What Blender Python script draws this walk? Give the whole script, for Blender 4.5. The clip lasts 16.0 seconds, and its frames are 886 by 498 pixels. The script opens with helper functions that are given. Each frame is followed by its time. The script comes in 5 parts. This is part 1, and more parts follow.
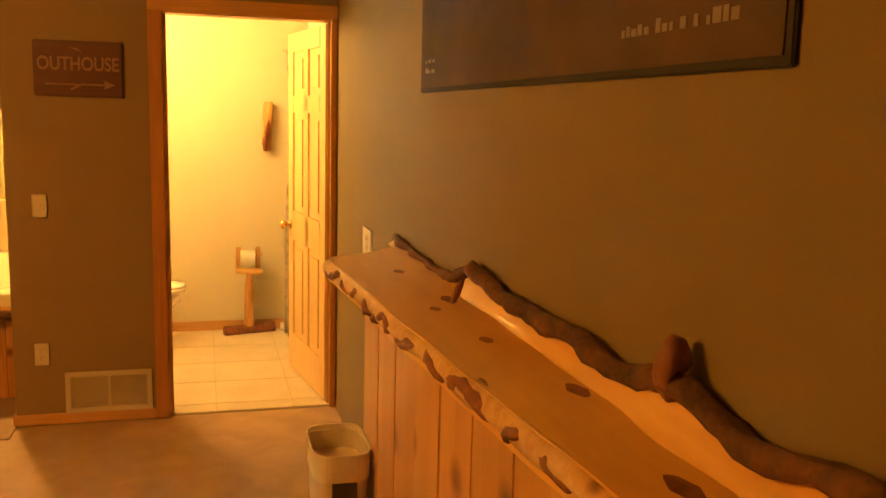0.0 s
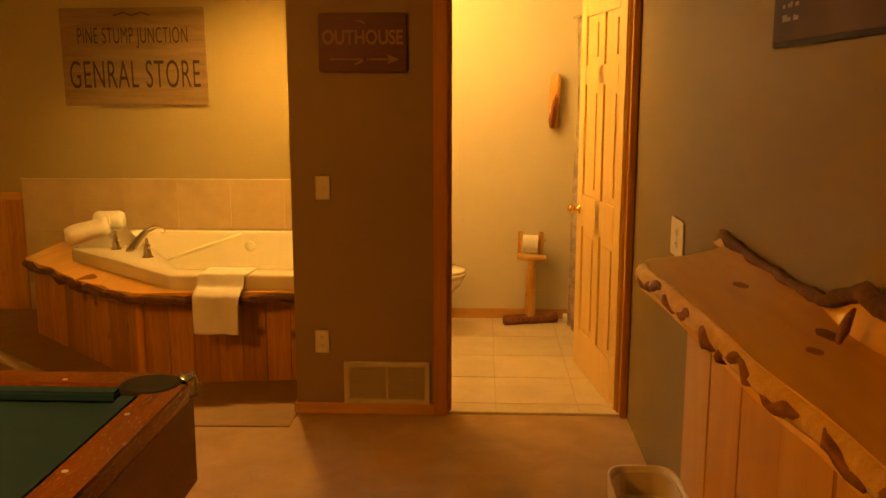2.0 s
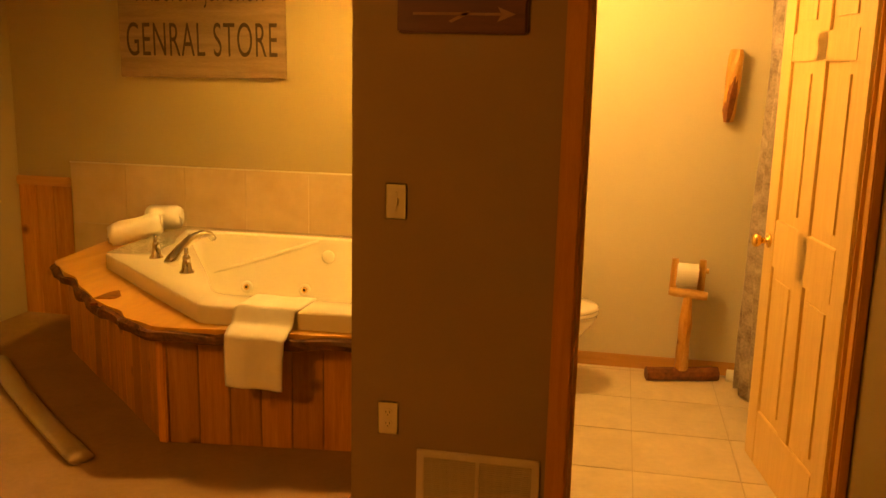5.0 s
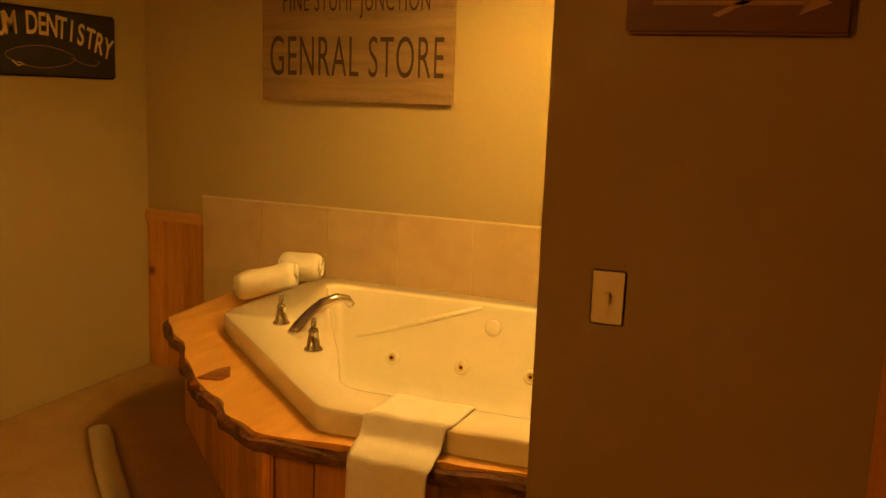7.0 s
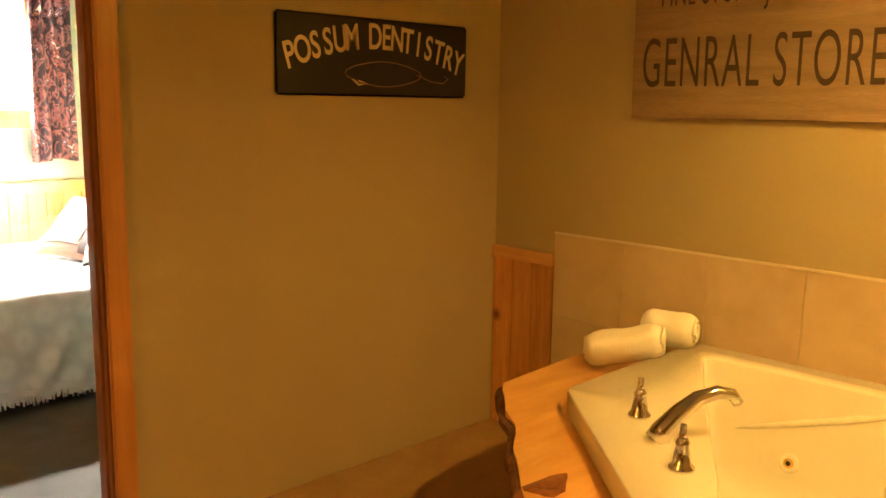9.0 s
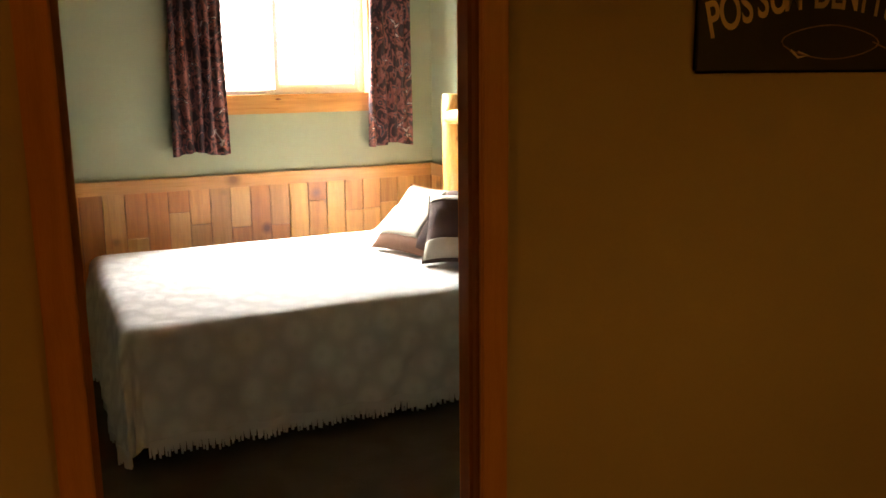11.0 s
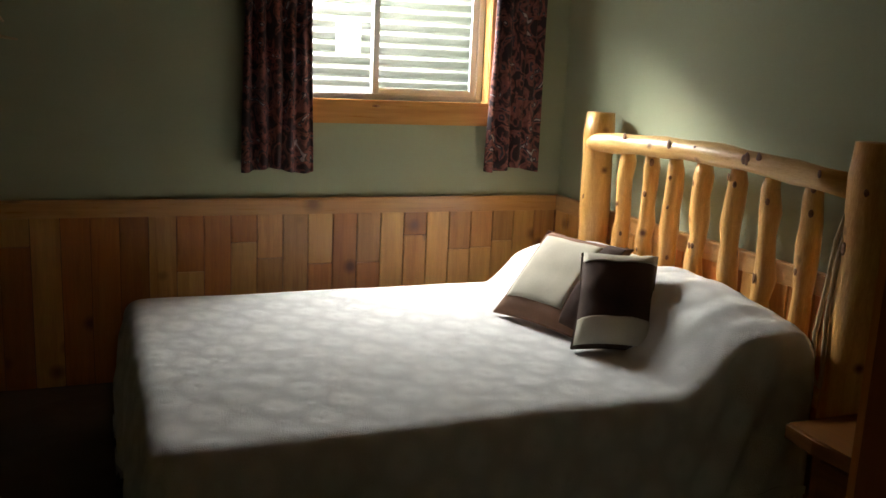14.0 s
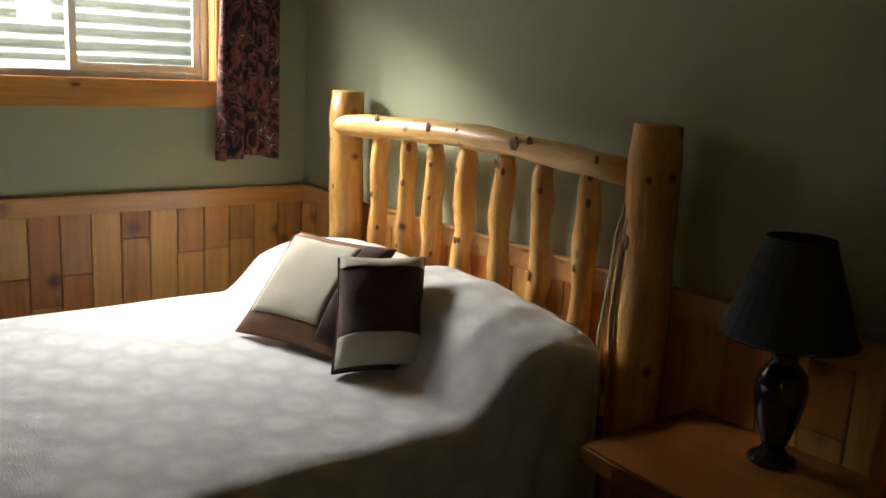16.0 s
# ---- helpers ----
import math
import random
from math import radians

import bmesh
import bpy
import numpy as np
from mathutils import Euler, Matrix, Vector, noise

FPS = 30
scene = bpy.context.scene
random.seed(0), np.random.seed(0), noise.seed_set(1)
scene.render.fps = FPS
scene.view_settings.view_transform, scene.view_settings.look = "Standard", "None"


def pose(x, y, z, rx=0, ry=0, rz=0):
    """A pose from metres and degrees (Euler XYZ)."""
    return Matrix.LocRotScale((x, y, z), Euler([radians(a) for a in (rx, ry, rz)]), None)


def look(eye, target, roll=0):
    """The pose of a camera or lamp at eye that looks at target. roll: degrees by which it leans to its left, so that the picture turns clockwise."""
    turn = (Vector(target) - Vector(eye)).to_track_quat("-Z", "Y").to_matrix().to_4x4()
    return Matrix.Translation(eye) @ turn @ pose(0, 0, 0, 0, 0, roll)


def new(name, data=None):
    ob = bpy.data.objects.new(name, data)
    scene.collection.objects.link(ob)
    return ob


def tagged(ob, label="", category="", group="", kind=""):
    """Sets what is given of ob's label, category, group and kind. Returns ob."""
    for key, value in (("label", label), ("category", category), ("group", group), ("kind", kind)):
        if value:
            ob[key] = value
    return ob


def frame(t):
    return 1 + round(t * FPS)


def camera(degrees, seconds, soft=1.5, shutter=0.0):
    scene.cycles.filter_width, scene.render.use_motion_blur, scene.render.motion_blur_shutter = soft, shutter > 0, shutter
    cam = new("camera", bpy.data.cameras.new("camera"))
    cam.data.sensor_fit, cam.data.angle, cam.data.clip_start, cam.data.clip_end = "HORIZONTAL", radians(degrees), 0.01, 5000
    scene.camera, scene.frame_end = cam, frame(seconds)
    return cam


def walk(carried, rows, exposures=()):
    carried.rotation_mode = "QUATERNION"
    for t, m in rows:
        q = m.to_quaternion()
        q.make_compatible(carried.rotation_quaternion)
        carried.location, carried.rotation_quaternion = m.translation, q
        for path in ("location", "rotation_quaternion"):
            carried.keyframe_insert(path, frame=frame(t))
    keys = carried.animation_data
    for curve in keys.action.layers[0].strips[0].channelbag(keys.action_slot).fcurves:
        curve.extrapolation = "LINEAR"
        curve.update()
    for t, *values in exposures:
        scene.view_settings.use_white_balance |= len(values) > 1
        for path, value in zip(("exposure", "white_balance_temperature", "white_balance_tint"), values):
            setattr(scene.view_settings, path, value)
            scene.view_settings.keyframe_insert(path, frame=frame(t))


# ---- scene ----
cam = camera(53.0, 16.0)
PATH = [
    (0, (-0.521, -4.634, 1.583), (-0.004, -2.725, 1.284), 1.4),
    (0.5, (-0.495, -4.573, 1.578), (-0.257, -2.615, 1.248), 0.5),
    (1, (-0.5, -4.457, 1.566), (-0.399, -2.497, 1.186), 0.0),
    (1.5, (-0.521, -4.241, 1.566), (-0.476, -2.269, 1.24), 0.2),
    (2, (-0.548, -4.087, 1.557), (-0.636, -2.121, 1.2), -0.0),
    (2.5, (-0.537, -3.84, 1.536), (-0.797, -1.889, 1.18), 1.5),
    (3, (-0.511, -3.645, 1.538), (-0.876, -1.707, 1.207), 2.1),
    (5.5, (-0.686, -2.508, 1.516), (-1.068, -0.587, 1.113), 0.9),
    (6, (-0.821, -2.284, 1.528), (-1.229, -0.358, 1.173), -0.6),
    (6.5, (-0.887, -2.046, 1.499), (-1.347, -0.141, 1.103), 0.1),
    (7, (-0.953, -1.781, 1.5), (-1.679, 0.05, 1.154), 2.2),
    (7.5, (-1.074, -1.539, 1.478), (-2.07, 0.146, 1.069), 0.6),
    (8, (-1.236, -1.364, 1.498), (-2.364, 0.239, 1.102), -0.9),
    (8.5, (-1.307, -1.163, 1.48), (-2.506, 0.392, 1.097), 0.5),
    (9, (-1.391, -1.06, 1.502), (-2.797, 0.322, 1.167), 0.8),
    (9.5, (-1.558, -1.013, 1.522), (-3.136, 0.157, 1.15), 0.5),
    (10, (-1.776, -0.983, 1.533), (-3.416, 0.101, 1.163), -0.0),
    (10.2, (-1.854, -0.963, 1.539), (-3.527, 0.064, 1.159), -0.1),
    (12.3, (-2.805, -0.851, 1.497), (-4.626, -0.121, 1.109), -0.3),
    (12.5, (-2.9, -0.838, 1.497), (-4.718, -0.107, 1.098), 0.3),
    (13, (-3.148, -0.762, 1.53), (-4.968, -0.051, 1.1), 1.6),
    (13.5, (-3.332, -0.698, 1.545), (-5.184, -0.051, 1.153), 2.6),
    (14, (-3.482, -0.728, 1.534), (-5.299, 0.009, 1.142), 2.6),
    (14.5, (-3.654, -0.748, 1.531), (-5.385, 0.186, 1.166), 0.7),
    (15, (-3.781, -0.698, 1.514), (-5.429, 0.364, 1.122), 1.5),
    (15.5, (-3.883, -0.553, 1.52), (-5.476, 0.615, 1.212), 3.5),
    (16, (-3.961, -0.489, 1.524), (-5.484, 0.739, 1.108), 3.0),
]
EXPOSURES = (
    (0, 5.8, 6500, 10), (0.5, 5.3, 6700, 11), (1.0, 4.95, 7900, 18), (1.5, 4.9, 7900, 18), (2.0, 4.95, 7700, 17), (2.5, 5.35, 6700, 12), (3.0, 5.45, 6500, 10),
    (5.5, 5.0, 7800, 18), (6.5, 4.9, 7500, 16), (7.5, 4.95, 6900, 12), (8.5, 5.3, 6300, 7), (9.5, 5.35, 6400, 7), (10.0, 4.7, 6800, 12),
    (10.2, 4.6, 6800, 12), (11.9, 1.5, 6500, 9), (12.3, 1.35, 6400, 7), (13.2, 1.2, 6400, 7), (14.5, 1.15, 6400, 7), (16, 1.1, 6450, 8),
)
walk(cam, [(t, look(*p)) for t, *p in PATH], EXPOSURES)

# ---- world, sun, large lights, exposure ----
world = bpy.data.worlds.new("sky_world")
scene.world = world
world.use_nodes = True
wn = world.node_tree.nodes
sky = wn.new("ShaderNodeTexSky")
sky.sky_type = "NISHITA"
sky.sun_disc = False
sky.sun_elevation, sky.sun_rotation = radians(29), radians(236)
wn["Background"].inputs["Strength"].default_value = 0.12
world.node_tree.links.new(sky.outputs["Color"], wn["Background"].inputs["Color"])

WARM = (1.0, 0.40, 0.05)


def lamp(name, kind, loc, power, color, size=0.1, target=None, size_y=None):
    d = bpy.data.lights.new(name, kind)
    d.energy, d.color = power, color
    ob = new(name, d)
    ob.location = loc
    if kind == "SUN":
        d.angle = radians(size)
    elif kind == "AREA":
        d.shape, d.size, d.size_y = "RECTANGLE", size, size_y or size
    else:
        d.shadow_soft_size = size
    if target:
        ob.matrix_world = look(loc, target)
    return ob


lamp("sun", "SUN", (-15.5, -4.4, 6.7), 4.2, (1.0, 0.96, 0.88), 18, (-8.0, 0.6, 1.7))
lamp("sky_opening", "AREA", (-8.30, 0.514, 2.445), 88, (1.0, 0.99, 0.95), 1.5, (-7.31, 0.815, 1.35), 0.36)
lamp("bath_light", "POINT", (-1.0, 0.85, 2.15), 2.0, (1.0, 0.55, 0.145), 0.12)
tub_lamp = lamp("tub_light", "SPOT", (-1.78, 1.10, 2.40), 5.3, (1.0, 0.53, 0.11), 0.07, (-1.78, 1.101, 0))
tub_lamp.data.spot_size, tub_lamp.data.spot_blend = radians(158), 0.75
lamp("room_light", "POINT", (-2.7, -2.9, 2.28), 3.0, WARM, 0.2)

# ---- materials ----


def mat(name, c1, c2, rough=0.6, scale=3.0, fine=80.0, bump=0.15, metal=0.0, stretch=(1, 1, 1), vary=0.0, knots=0.0, knot_scale=4.0, coat=0.0):
    """Two colours mixed by a broad and a fine noise, with relief, change from piece to piece and wood knots."""
    m = bpy.data.materials.new(name)
    m.use_nodes = True
    n, l = m.node_tree.nodes, m.node_tree.links
    b = n["Principled BSDF"]
    co, info, mp = n.new("ShaderNodeTexCoord"), n.new("ShaderNodeObjectInfo"), n.new("ShaderNodeMapping")
    mp.inputs["Scale"].default_value = stretch
    off = n.new("ShaderNodeVectorMath")
    off.operation = "MULTIPLY_ADD"
    off.inputs[1].default_value = (1, 1, 1)
    l.new(co.outputs["Object"], off.inputs[0])
    shift = n.new("ShaderNodeMath")
    shift.operation = "MULTIPLY"
    shift.inputs[1].default_value = 37.0
    l.new(info.outputs["Random"], shift.inputs[0])
    l.new(shift.outputs[0], off.inputs[2])
    l.new(off.outputs[0], mp.inputs["Vector"])
    big, small = n.new("ShaderNodeTexNoise"), n.new("ShaderNodeTexNoise")
    big.inputs["Scale"].default_value, big.inputs["Detail"].default_value, big.inputs["Distortion"].default_value = scale, 4, 0.6
    small.inputs["Scale"].default_value, small.inputs["Detail"].default_value = fine, 3
    l.new(mp.outputs[0], big.inputs["Vector"])
    l.new(mp.outputs[0], small.inputs["Vector"])
    mixf = n.new("ShaderNodeMix")
    mixf.inputs[0].default_value = 0.35
    l.new(big.outputs[0], mixf.inputs[2])
    l.new(small.outputs[0], mixf.inputs[3])
    ramp = n.new("ShaderNodeValToRGB")
    ramp.color_ramp.elements[0].position, ramp.color_ramp.elements[1].position = 0.32, 0.68
    ramp.color_ramp.elements[0].color, ramp.color_ramp.elements[1].color = (*c1, 1), (*c2, 1)
    l.new(mixf.outputs[0], ramp.inputs[0])
    out = ramp.outputs[0]
    if knots:
        mk = n.new("ShaderNodeMapping")
        mk.inputs["Scale"].default_value = [1 if s >= 1 else 0.55 for s in stretch]
        l.new(off.outputs[0], mk.inputs["Vector"])
        vo = n.new("ShaderNodeTexVoronoi")
        vo.inputs["Scale"].default_value = knot_scale
        l.new(mk.outputs[0], vo.inputs["Vector"])
        kr = n.new("ShaderNodeValToRGB")
        kr.color_ramp.elements[0].position, kr.color_ramp.elements[1].position = 0.055, 0.19
        kr.color_ramp.elements[0].color, kr.color_ramp.elements[1].color = (1, 1, 1, 1), (0, 0, 0, 1)
        l.new(vo.outputs["Distance"], kr.inputs[0])
        km = n.new("ShaderNodeMath")
        km.operation = "MULTIPLY"
        km.inputs[1].default_value = knots
        l.new(kr.outputs[0], km.inputs[0])
        kx = n.new("ShaderNodeMix")
        kx.data_type = "RGBA"
        l.new(km.outputs[0], kx.inputs[0])
        l.new(out, kx.inputs[6])
        kx.inputs[7].default_value = (c1[0] * 0.22, c1[1] * 0.13, c1[2] * 0.10, 1)
        out = kx.outputs[2]
    if vary:
        hv = n.new("ShaderNodeHueSaturation")
        vm = n.new("ShaderNodeMapRange")
        vm.inputs["To Min"].default_value, vm.inputs["To Max"].default_value = 1 - vary, 1 + vary
        l.new(info.outputs["Random"], vm.inputs[0])
        l.new(vm.outputs[0], hv.inputs["Value"])
        l.new(out, hv.inputs["Color"])
        out = hv.outputs[0]
    l.new(out, b.inputs["Base Color"])
    rr = n.new("ShaderNodeMapRange")
    rr.inputs["To Min"].default_value, rr.inputs["To Max"].default_value = max(rough - 0.08, 0.02), min(rough + 0.08, 1)
    l.new(small.outputs[0], rr.inputs[0])
    l.new(rr.outputs[0], b.inputs["Roughness"])
    b.inputs["Metallic"].default_value = metal
    b.inputs["Coat Weight"].default_value = coat
    bp = n.new("ShaderNodeBump")
    bp.inputs["Strength"].default_value, bp.inputs["Distance"].default_value = bump, 0.006
    l.new(mixf.outputs[0], bp.inputs["Height"])
    l.new(bp.outputs[0], b.inputs["Normal"])
    return m


def medallion_cloth(name):
    """White woven bedspread with rows of oval medallions in relief."""
    m = bpy.data.materials.new(name)
    m.use_nodes = True
    n, l = m.node_tree.nodes, m.node_tree.links
    b = n["Principled BSDF"]
    co, mp = n.new("ShaderNodeTexCoord"), n.new("ShaderNodeMapping")
    weave = n.new("ShaderNodeAttribute")
    weave.attribute_name = "weave"
    mp.inputs["Scale"].default_value = (6.4, 6.9, 0)
    mp.inputs["Rotation"].default_value = (0, 0, radians(45))
    l.new(weave.outputs["Vector"], mp.inputs["Vector"])
    vo = n.new("ShaderNodeTexVoronoi")
    vo.inputs["Scale"].default_value, vo.inputs["Randomness"].default_value = 1.0, 0.0
    l.new(mp.outputs[0], vo.inputs["Vector"])
    ring = n.new("ShaderNodeMath")
    ring.operation = "MULTIPLY"
    ring.inputs[1].default_value = 9
    l.new(vo.outputs["Distance"], ring.inputs[0])
    sn = n.new("ShaderNodeMath")
    sn.operation = "SINE"
    l.new(ring.outputs[0], sn.inputs[0])
    no = n.new("ShaderNodeTexNoise")
    no.inputs["Scale"].default_value, no.inputs["Detail"].default_value = 260, 2
    l.new(co.outputs["Object"], no.inputs["Vector"])
    fold = n.new("ShaderNodeTexNoise")
    fold.inputs["Scale"].default_value, fold.inputs["Detail"].default_value = 7, 3
    l.new(co.outputs["Object"], fold.inputs["Vector"])
    add = n.new("ShaderNodeMath")
    add.operation = "MULTIPLY_ADD"
    add.inputs[1].default_value = 0.5
    l.new(sn.outputs[0], add.inputs[0])
    l.new(no.outputs[0], add.inputs[2])
    add2 = n.new("ShaderNodeMath")
    add2.operation = "MULTIPLY_ADD"
    add2.inputs[1].default_value = 1.6
    l.new(fold.outputs[0], add2.inputs[0])
    l.new(add.outputs[0], add2.inputs[2])
    cr = n.new("ShaderNodeValToRGB")
    cr.color_ramp.elements[0].position, cr.color_ramp.elements[1].position = 0.0, 1.0
    cr.color_ramp.elements[0].color, cr.color_ramp.elements[1].color = (0.665, 0.655, 0.64, 1), (0.80, 0.79, 0.77, 1)
    l.new(add.outputs[0], cr.inputs[0])
    l.new(cr.outputs[0], b.inputs["Base Color"])
    b.inputs["Roughness"].default_value = 0.9
    bp = n.new("ShaderNodeBump")
    bp.inputs["Strength"].default_value, bp.inputs["Distance"].default_value = 0.5, 0.008
    l.new(add2.outputs[0], bp.inputs["Height"])
    l.new(bp.outputs[0], b.inputs["Normal"])
    return m


def floral_cloth(name):
    """Dark plum cloth printed with rose, grey and pale blotches like overblown flowers."""
    m = bpy.data.materials.new(name)
    m.use_nodes = True
    n, l = m.node_tree.nodes, m.node_tree.links
    b = n["Principled BSDF"]
    co, big, fine = n.new("ShaderNodeTexCoord"), n.new("ShaderNodeTexNoise"), n.new("ShaderNodeTexNoise")
    big.inputs["Scale"].default_value, big.inputs["Detail"].default_value, big.inputs["Distortion"].default_value = 11, 3, 1.6
    fine.inputs["Scale"].default_value, fine.inputs["Detail"].default_value = 300, 2
    ramp = n.new("ShaderNodeValToRGB")
    e = ramp.color_ramp.elements
    e[0].position, e[0].color = 0.0, (0.02, 0.012, 0.013, 1)
    e[1].position, e[1].color = 1.0, (0.55, 0.44, 0.42, 1)
    for pos, col in ((0.46, (0.035, 0.018, 0.02)), (0.50, (0.17, 0.06, 0.05)), (0.57, (0.28, 0.11, 0.09)), (0.60, (0.05, 0.035, 0.045)), (0.645, (0.06, 0.05, 0.06)), (0.67, (0.50, 0.40, 0.38))):
        q = e.new(pos)
        q.color = (*col, 1)
    l.new(co.outputs["Object"], big.inputs["Vector"])
    l.new(co.outputs["Object"], fine.inputs["Vector"])
    l.new(big.outputs[0], ramp.inputs[0])
    l.new(ramp.outputs[0], b.inputs["Base Color"])
    b.inputs["Roughness"].default_value = 0.9
    bp = n.new("ShaderNodeBump")
    bp.inputs["Strength"].default_value, bp.inputs["Distance"].default_value = 0.3, 0.002
    l.new(fine.outputs[0], bp.inputs["Height"])
    l.new(bp.outputs[0], b.inputs["Normal"])
    return m


def glass_mat(name):
    m = bpy.data.materials.new(name)
    m.use_nodes = True
    b = m.node_tree.nodes["Principled BSDF"]
    b.inputs["Transmission Weight"].default_value, b.inputs["Roughness"].default_value, b.inputs["IOR"].default_value = 1.0, 0.0, 1.05
    b.inputs["Base Color"].default_value = (0.97, 0.98, 0.98, 1)
    return m


PAINT = mat("olive_paint", (0.36, 0.29, 0.15), (0.40, 0.325, 0.17), 0.7, 1.2, 160, 0.12)
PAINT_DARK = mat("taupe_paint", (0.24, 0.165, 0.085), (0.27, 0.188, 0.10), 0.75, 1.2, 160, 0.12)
# Olive paint with shade put into its colour, for the dim east wall.
PAINT_EAST = mat("olive_paint_shaded", (0.19, 0.130, 0.044), (0.22, 0.152, 0.053), 0.75, 1.2, 160, 0.12)
PAINT_BATH = mat("cream_paint", (0.60, 0.54, 0.38), (0.66, 0.59, 0.42), 0.7, 1.5, 160, 0.1)
PAINT_SAGE = mat("sage_paint", (0.30, 0.325, 0.205), (0.34, 0.365, 0.24), 0.75, 1.2, 160, 0.12)
CEIL = mat("ceiling_paint", (0.46, 0.44, 0.38), (0.52, 0.50, 0.44), 0.9, 8, 120, 0.5)
CARPET = mat("beige_carpet", (0.33, 0.205, 0.105), (0.47, 0.31, 0.17), 1.0, 5, 220, 1.0)
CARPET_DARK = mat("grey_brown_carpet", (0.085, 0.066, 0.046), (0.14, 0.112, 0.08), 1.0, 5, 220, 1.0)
TILE = mat("floor_tile", (0.54, 0.45, 0.31), (0.68, 0.57, 0.41), 0.35, 5, 40, 0.08, vary=0.06)
TILE_WALL = mat("wall_tile", (0.45, 0.335, 0.20), (0.56, 0.435, 0.28), 0.32, 3, 12, 0.04, vary=0.025)
TILE_BROWN = mat("brown_floor_tile", (0.25, 0.15, 0.072), (0.33, 0.205, 0.105), 0.8, 5, 40, 0.1, vary=0.06)
GROUT = mat("grout", (0.50, 0.41, 0.28), (0.58, 0.48, 0.34), 0.9, 20, 200, 0.3)
OAK = mat("honey_oak", (0.50, 0.26, 0.08), (0.62, 0.34, 0.12), 0.4, 3, 40, 0.12, stretch=(14, 14, 1), coat=0.2)
# Darker copy of the honey oak, with hall-side shade put into the colour.
OAK_CASE_SHADED = mat("shaded_oak_casing", (0.38, 0.165, 0.045), (0.49, 0.235, 0.07), 0.4, 3, 40, 0.12, stretch=(14, 14, 1), coat=0.2)
# Oak with shade put into its colour; also keeps the bedroom ceiling dark.
OAK_SHADED = mat("shaded_oak", (0.20, 0.075, 0.022), (0.28, 0.115, 0.036), 0.45, 3, 40, 0.12, stretch=(14, 14, 1), coat=0.15)
OAK_H = mat("honey_oak_flat", (0.50, 0.26, 0.08), (0.62, 0.34, 0.12), 0.4, 3, 40, 0.12, stretch=(1, 14, 14), coat=0.2)
DOOR_WOOD = mat("pale_pine_door", (0.66, 0.45, 0.18), (0.76, 0.55, 0.25), 0.4, 3, 40, 0.1, stretch=(14, 14, 1), coat=0.2)
PINE = mat("knotty_pine_upright", (0.40, 0.165, 0.038), (0.62, 0.32, 0.09), 0.45, 2.0, 14, 0.15, stretch=(16, 16, 1), vary=0.27, knots=0.9, knot_scale=5.0, coat=0.15)
PINE_PALE = mat("pale_pine_board", (0.52, 0.25, 0.062), (0.72, 0.41, 0.12), 0.45, 2.0, 14, 0.15, stretch=(16, 16, 1), vary=0.16, knots=0.8, knot_scale=4.0, coat=0.15)
PINE_RED = mat("orange_pine_board", (0.38, 0.125, 0.022), (0.54, 0.21, 0.042), 0.45, 2.0, 14, 0.15, stretch=(16, 16, 1), vary=0.18, knots=0.9, knot_scale=4.0, coat=0.15)
PINE_H = mat("knotty_pine_flat", (0.54, 0.26, 0.065), (0.72, 0.42, 0.135), 0.32, 1.2, 4, 0.02, stretch=(8, 2, 8), knots=0.45, knot_scale=3.2, coat=0.15)
PINE_X = mat("knotty_pine_long", (0.40, 0.175, 0.04), (0.60, 0.315, 0.09), 0.3, 1.3, 5, 0.04, stretch=(14, 1, 14), knots=0.7, knot_scale=3.0, coat=0.2)
LOG = mat("peeled_log", (0.48, 0.215, 0.045), (0.72, 0.42, 0.135), 0.42, 4, 40, 0.35, stretch=(7, 7, 1), vary=0.1, knots=0.95, knot_scale=8, coat=0.3)
LOG_H = mat("peeled_log_long", (0.52, 0.27, 0.07), (0.75, 0.49, 0.19), 0.42, 4, 40, 0.35, stretch=(1, 7, 7), knots=0.95, knot_scale=8, coat=0.3)
PINE_SLAB = mat("varnished_pine_slab", (0.64, 0.30, 0.055), (0.86, 0.54, 0.16), 0.36, 1.6, 6, 0.04, stretch=(5, 0.8, 5), knots=0.45, knot_scale=2.6, coat=0.3)
PINE_FRONT = mat("pine_bar_front", (0.48, 0.22, 0.055), (0.62, 0.34, 0.10), 0.42, 1.2, 9, 0.08, stretch=(9, 9, 1), vary=0.08, knots=0.8, knot_scale=3.6, coat=0.15)
BARK = mat("dark_bark", (0.04, 0.016, 0.007), (0.20, 0.082, 0.028), 0.8, 13, 70, 1.0)
KNOT = mat("log_knot", (0.09, 0.032, 0.010), (0.24, 0.10, 0.03), 0.5, 30, 120, 0.4)
BARK_RED = mat("red_brown_bark", (0.10, 0.03, 0.010), (0.32, 0.115, 0.037), 0.55, 16, 60, 0.8, coat=0.1)
WHITE_TUB = mat("tub_acrylic", (0.78, 0.74, 0.64), (0.82, 0.78, 0.68), 0.14, 2, 60, 0.02, coat=0.6)
PORCELAIN = mat("porcelain", (0.78, 0.74, 0.66), (0.82, 0.78, 0.70), 0.12, 2, 60, 0.02, coat=0.5)
CHROME = mat("chrome", (0.62, 0.60, 0.57), (0.72, 0.70, 0.67), 0.1, 3, 60, 0.02, metal=1.0)
BRASS = mat("brass", (0.68, 0.46, 0.16), (0.80, 0.58, 0.24), 0.18, 3, 60, 0.02, metal=1.0)
TOWEL = mat("terry_towel", (0.76, 0.73, 0.66), (0.86, 0.83, 0.76), 1.0, 12, 320, 1.2)
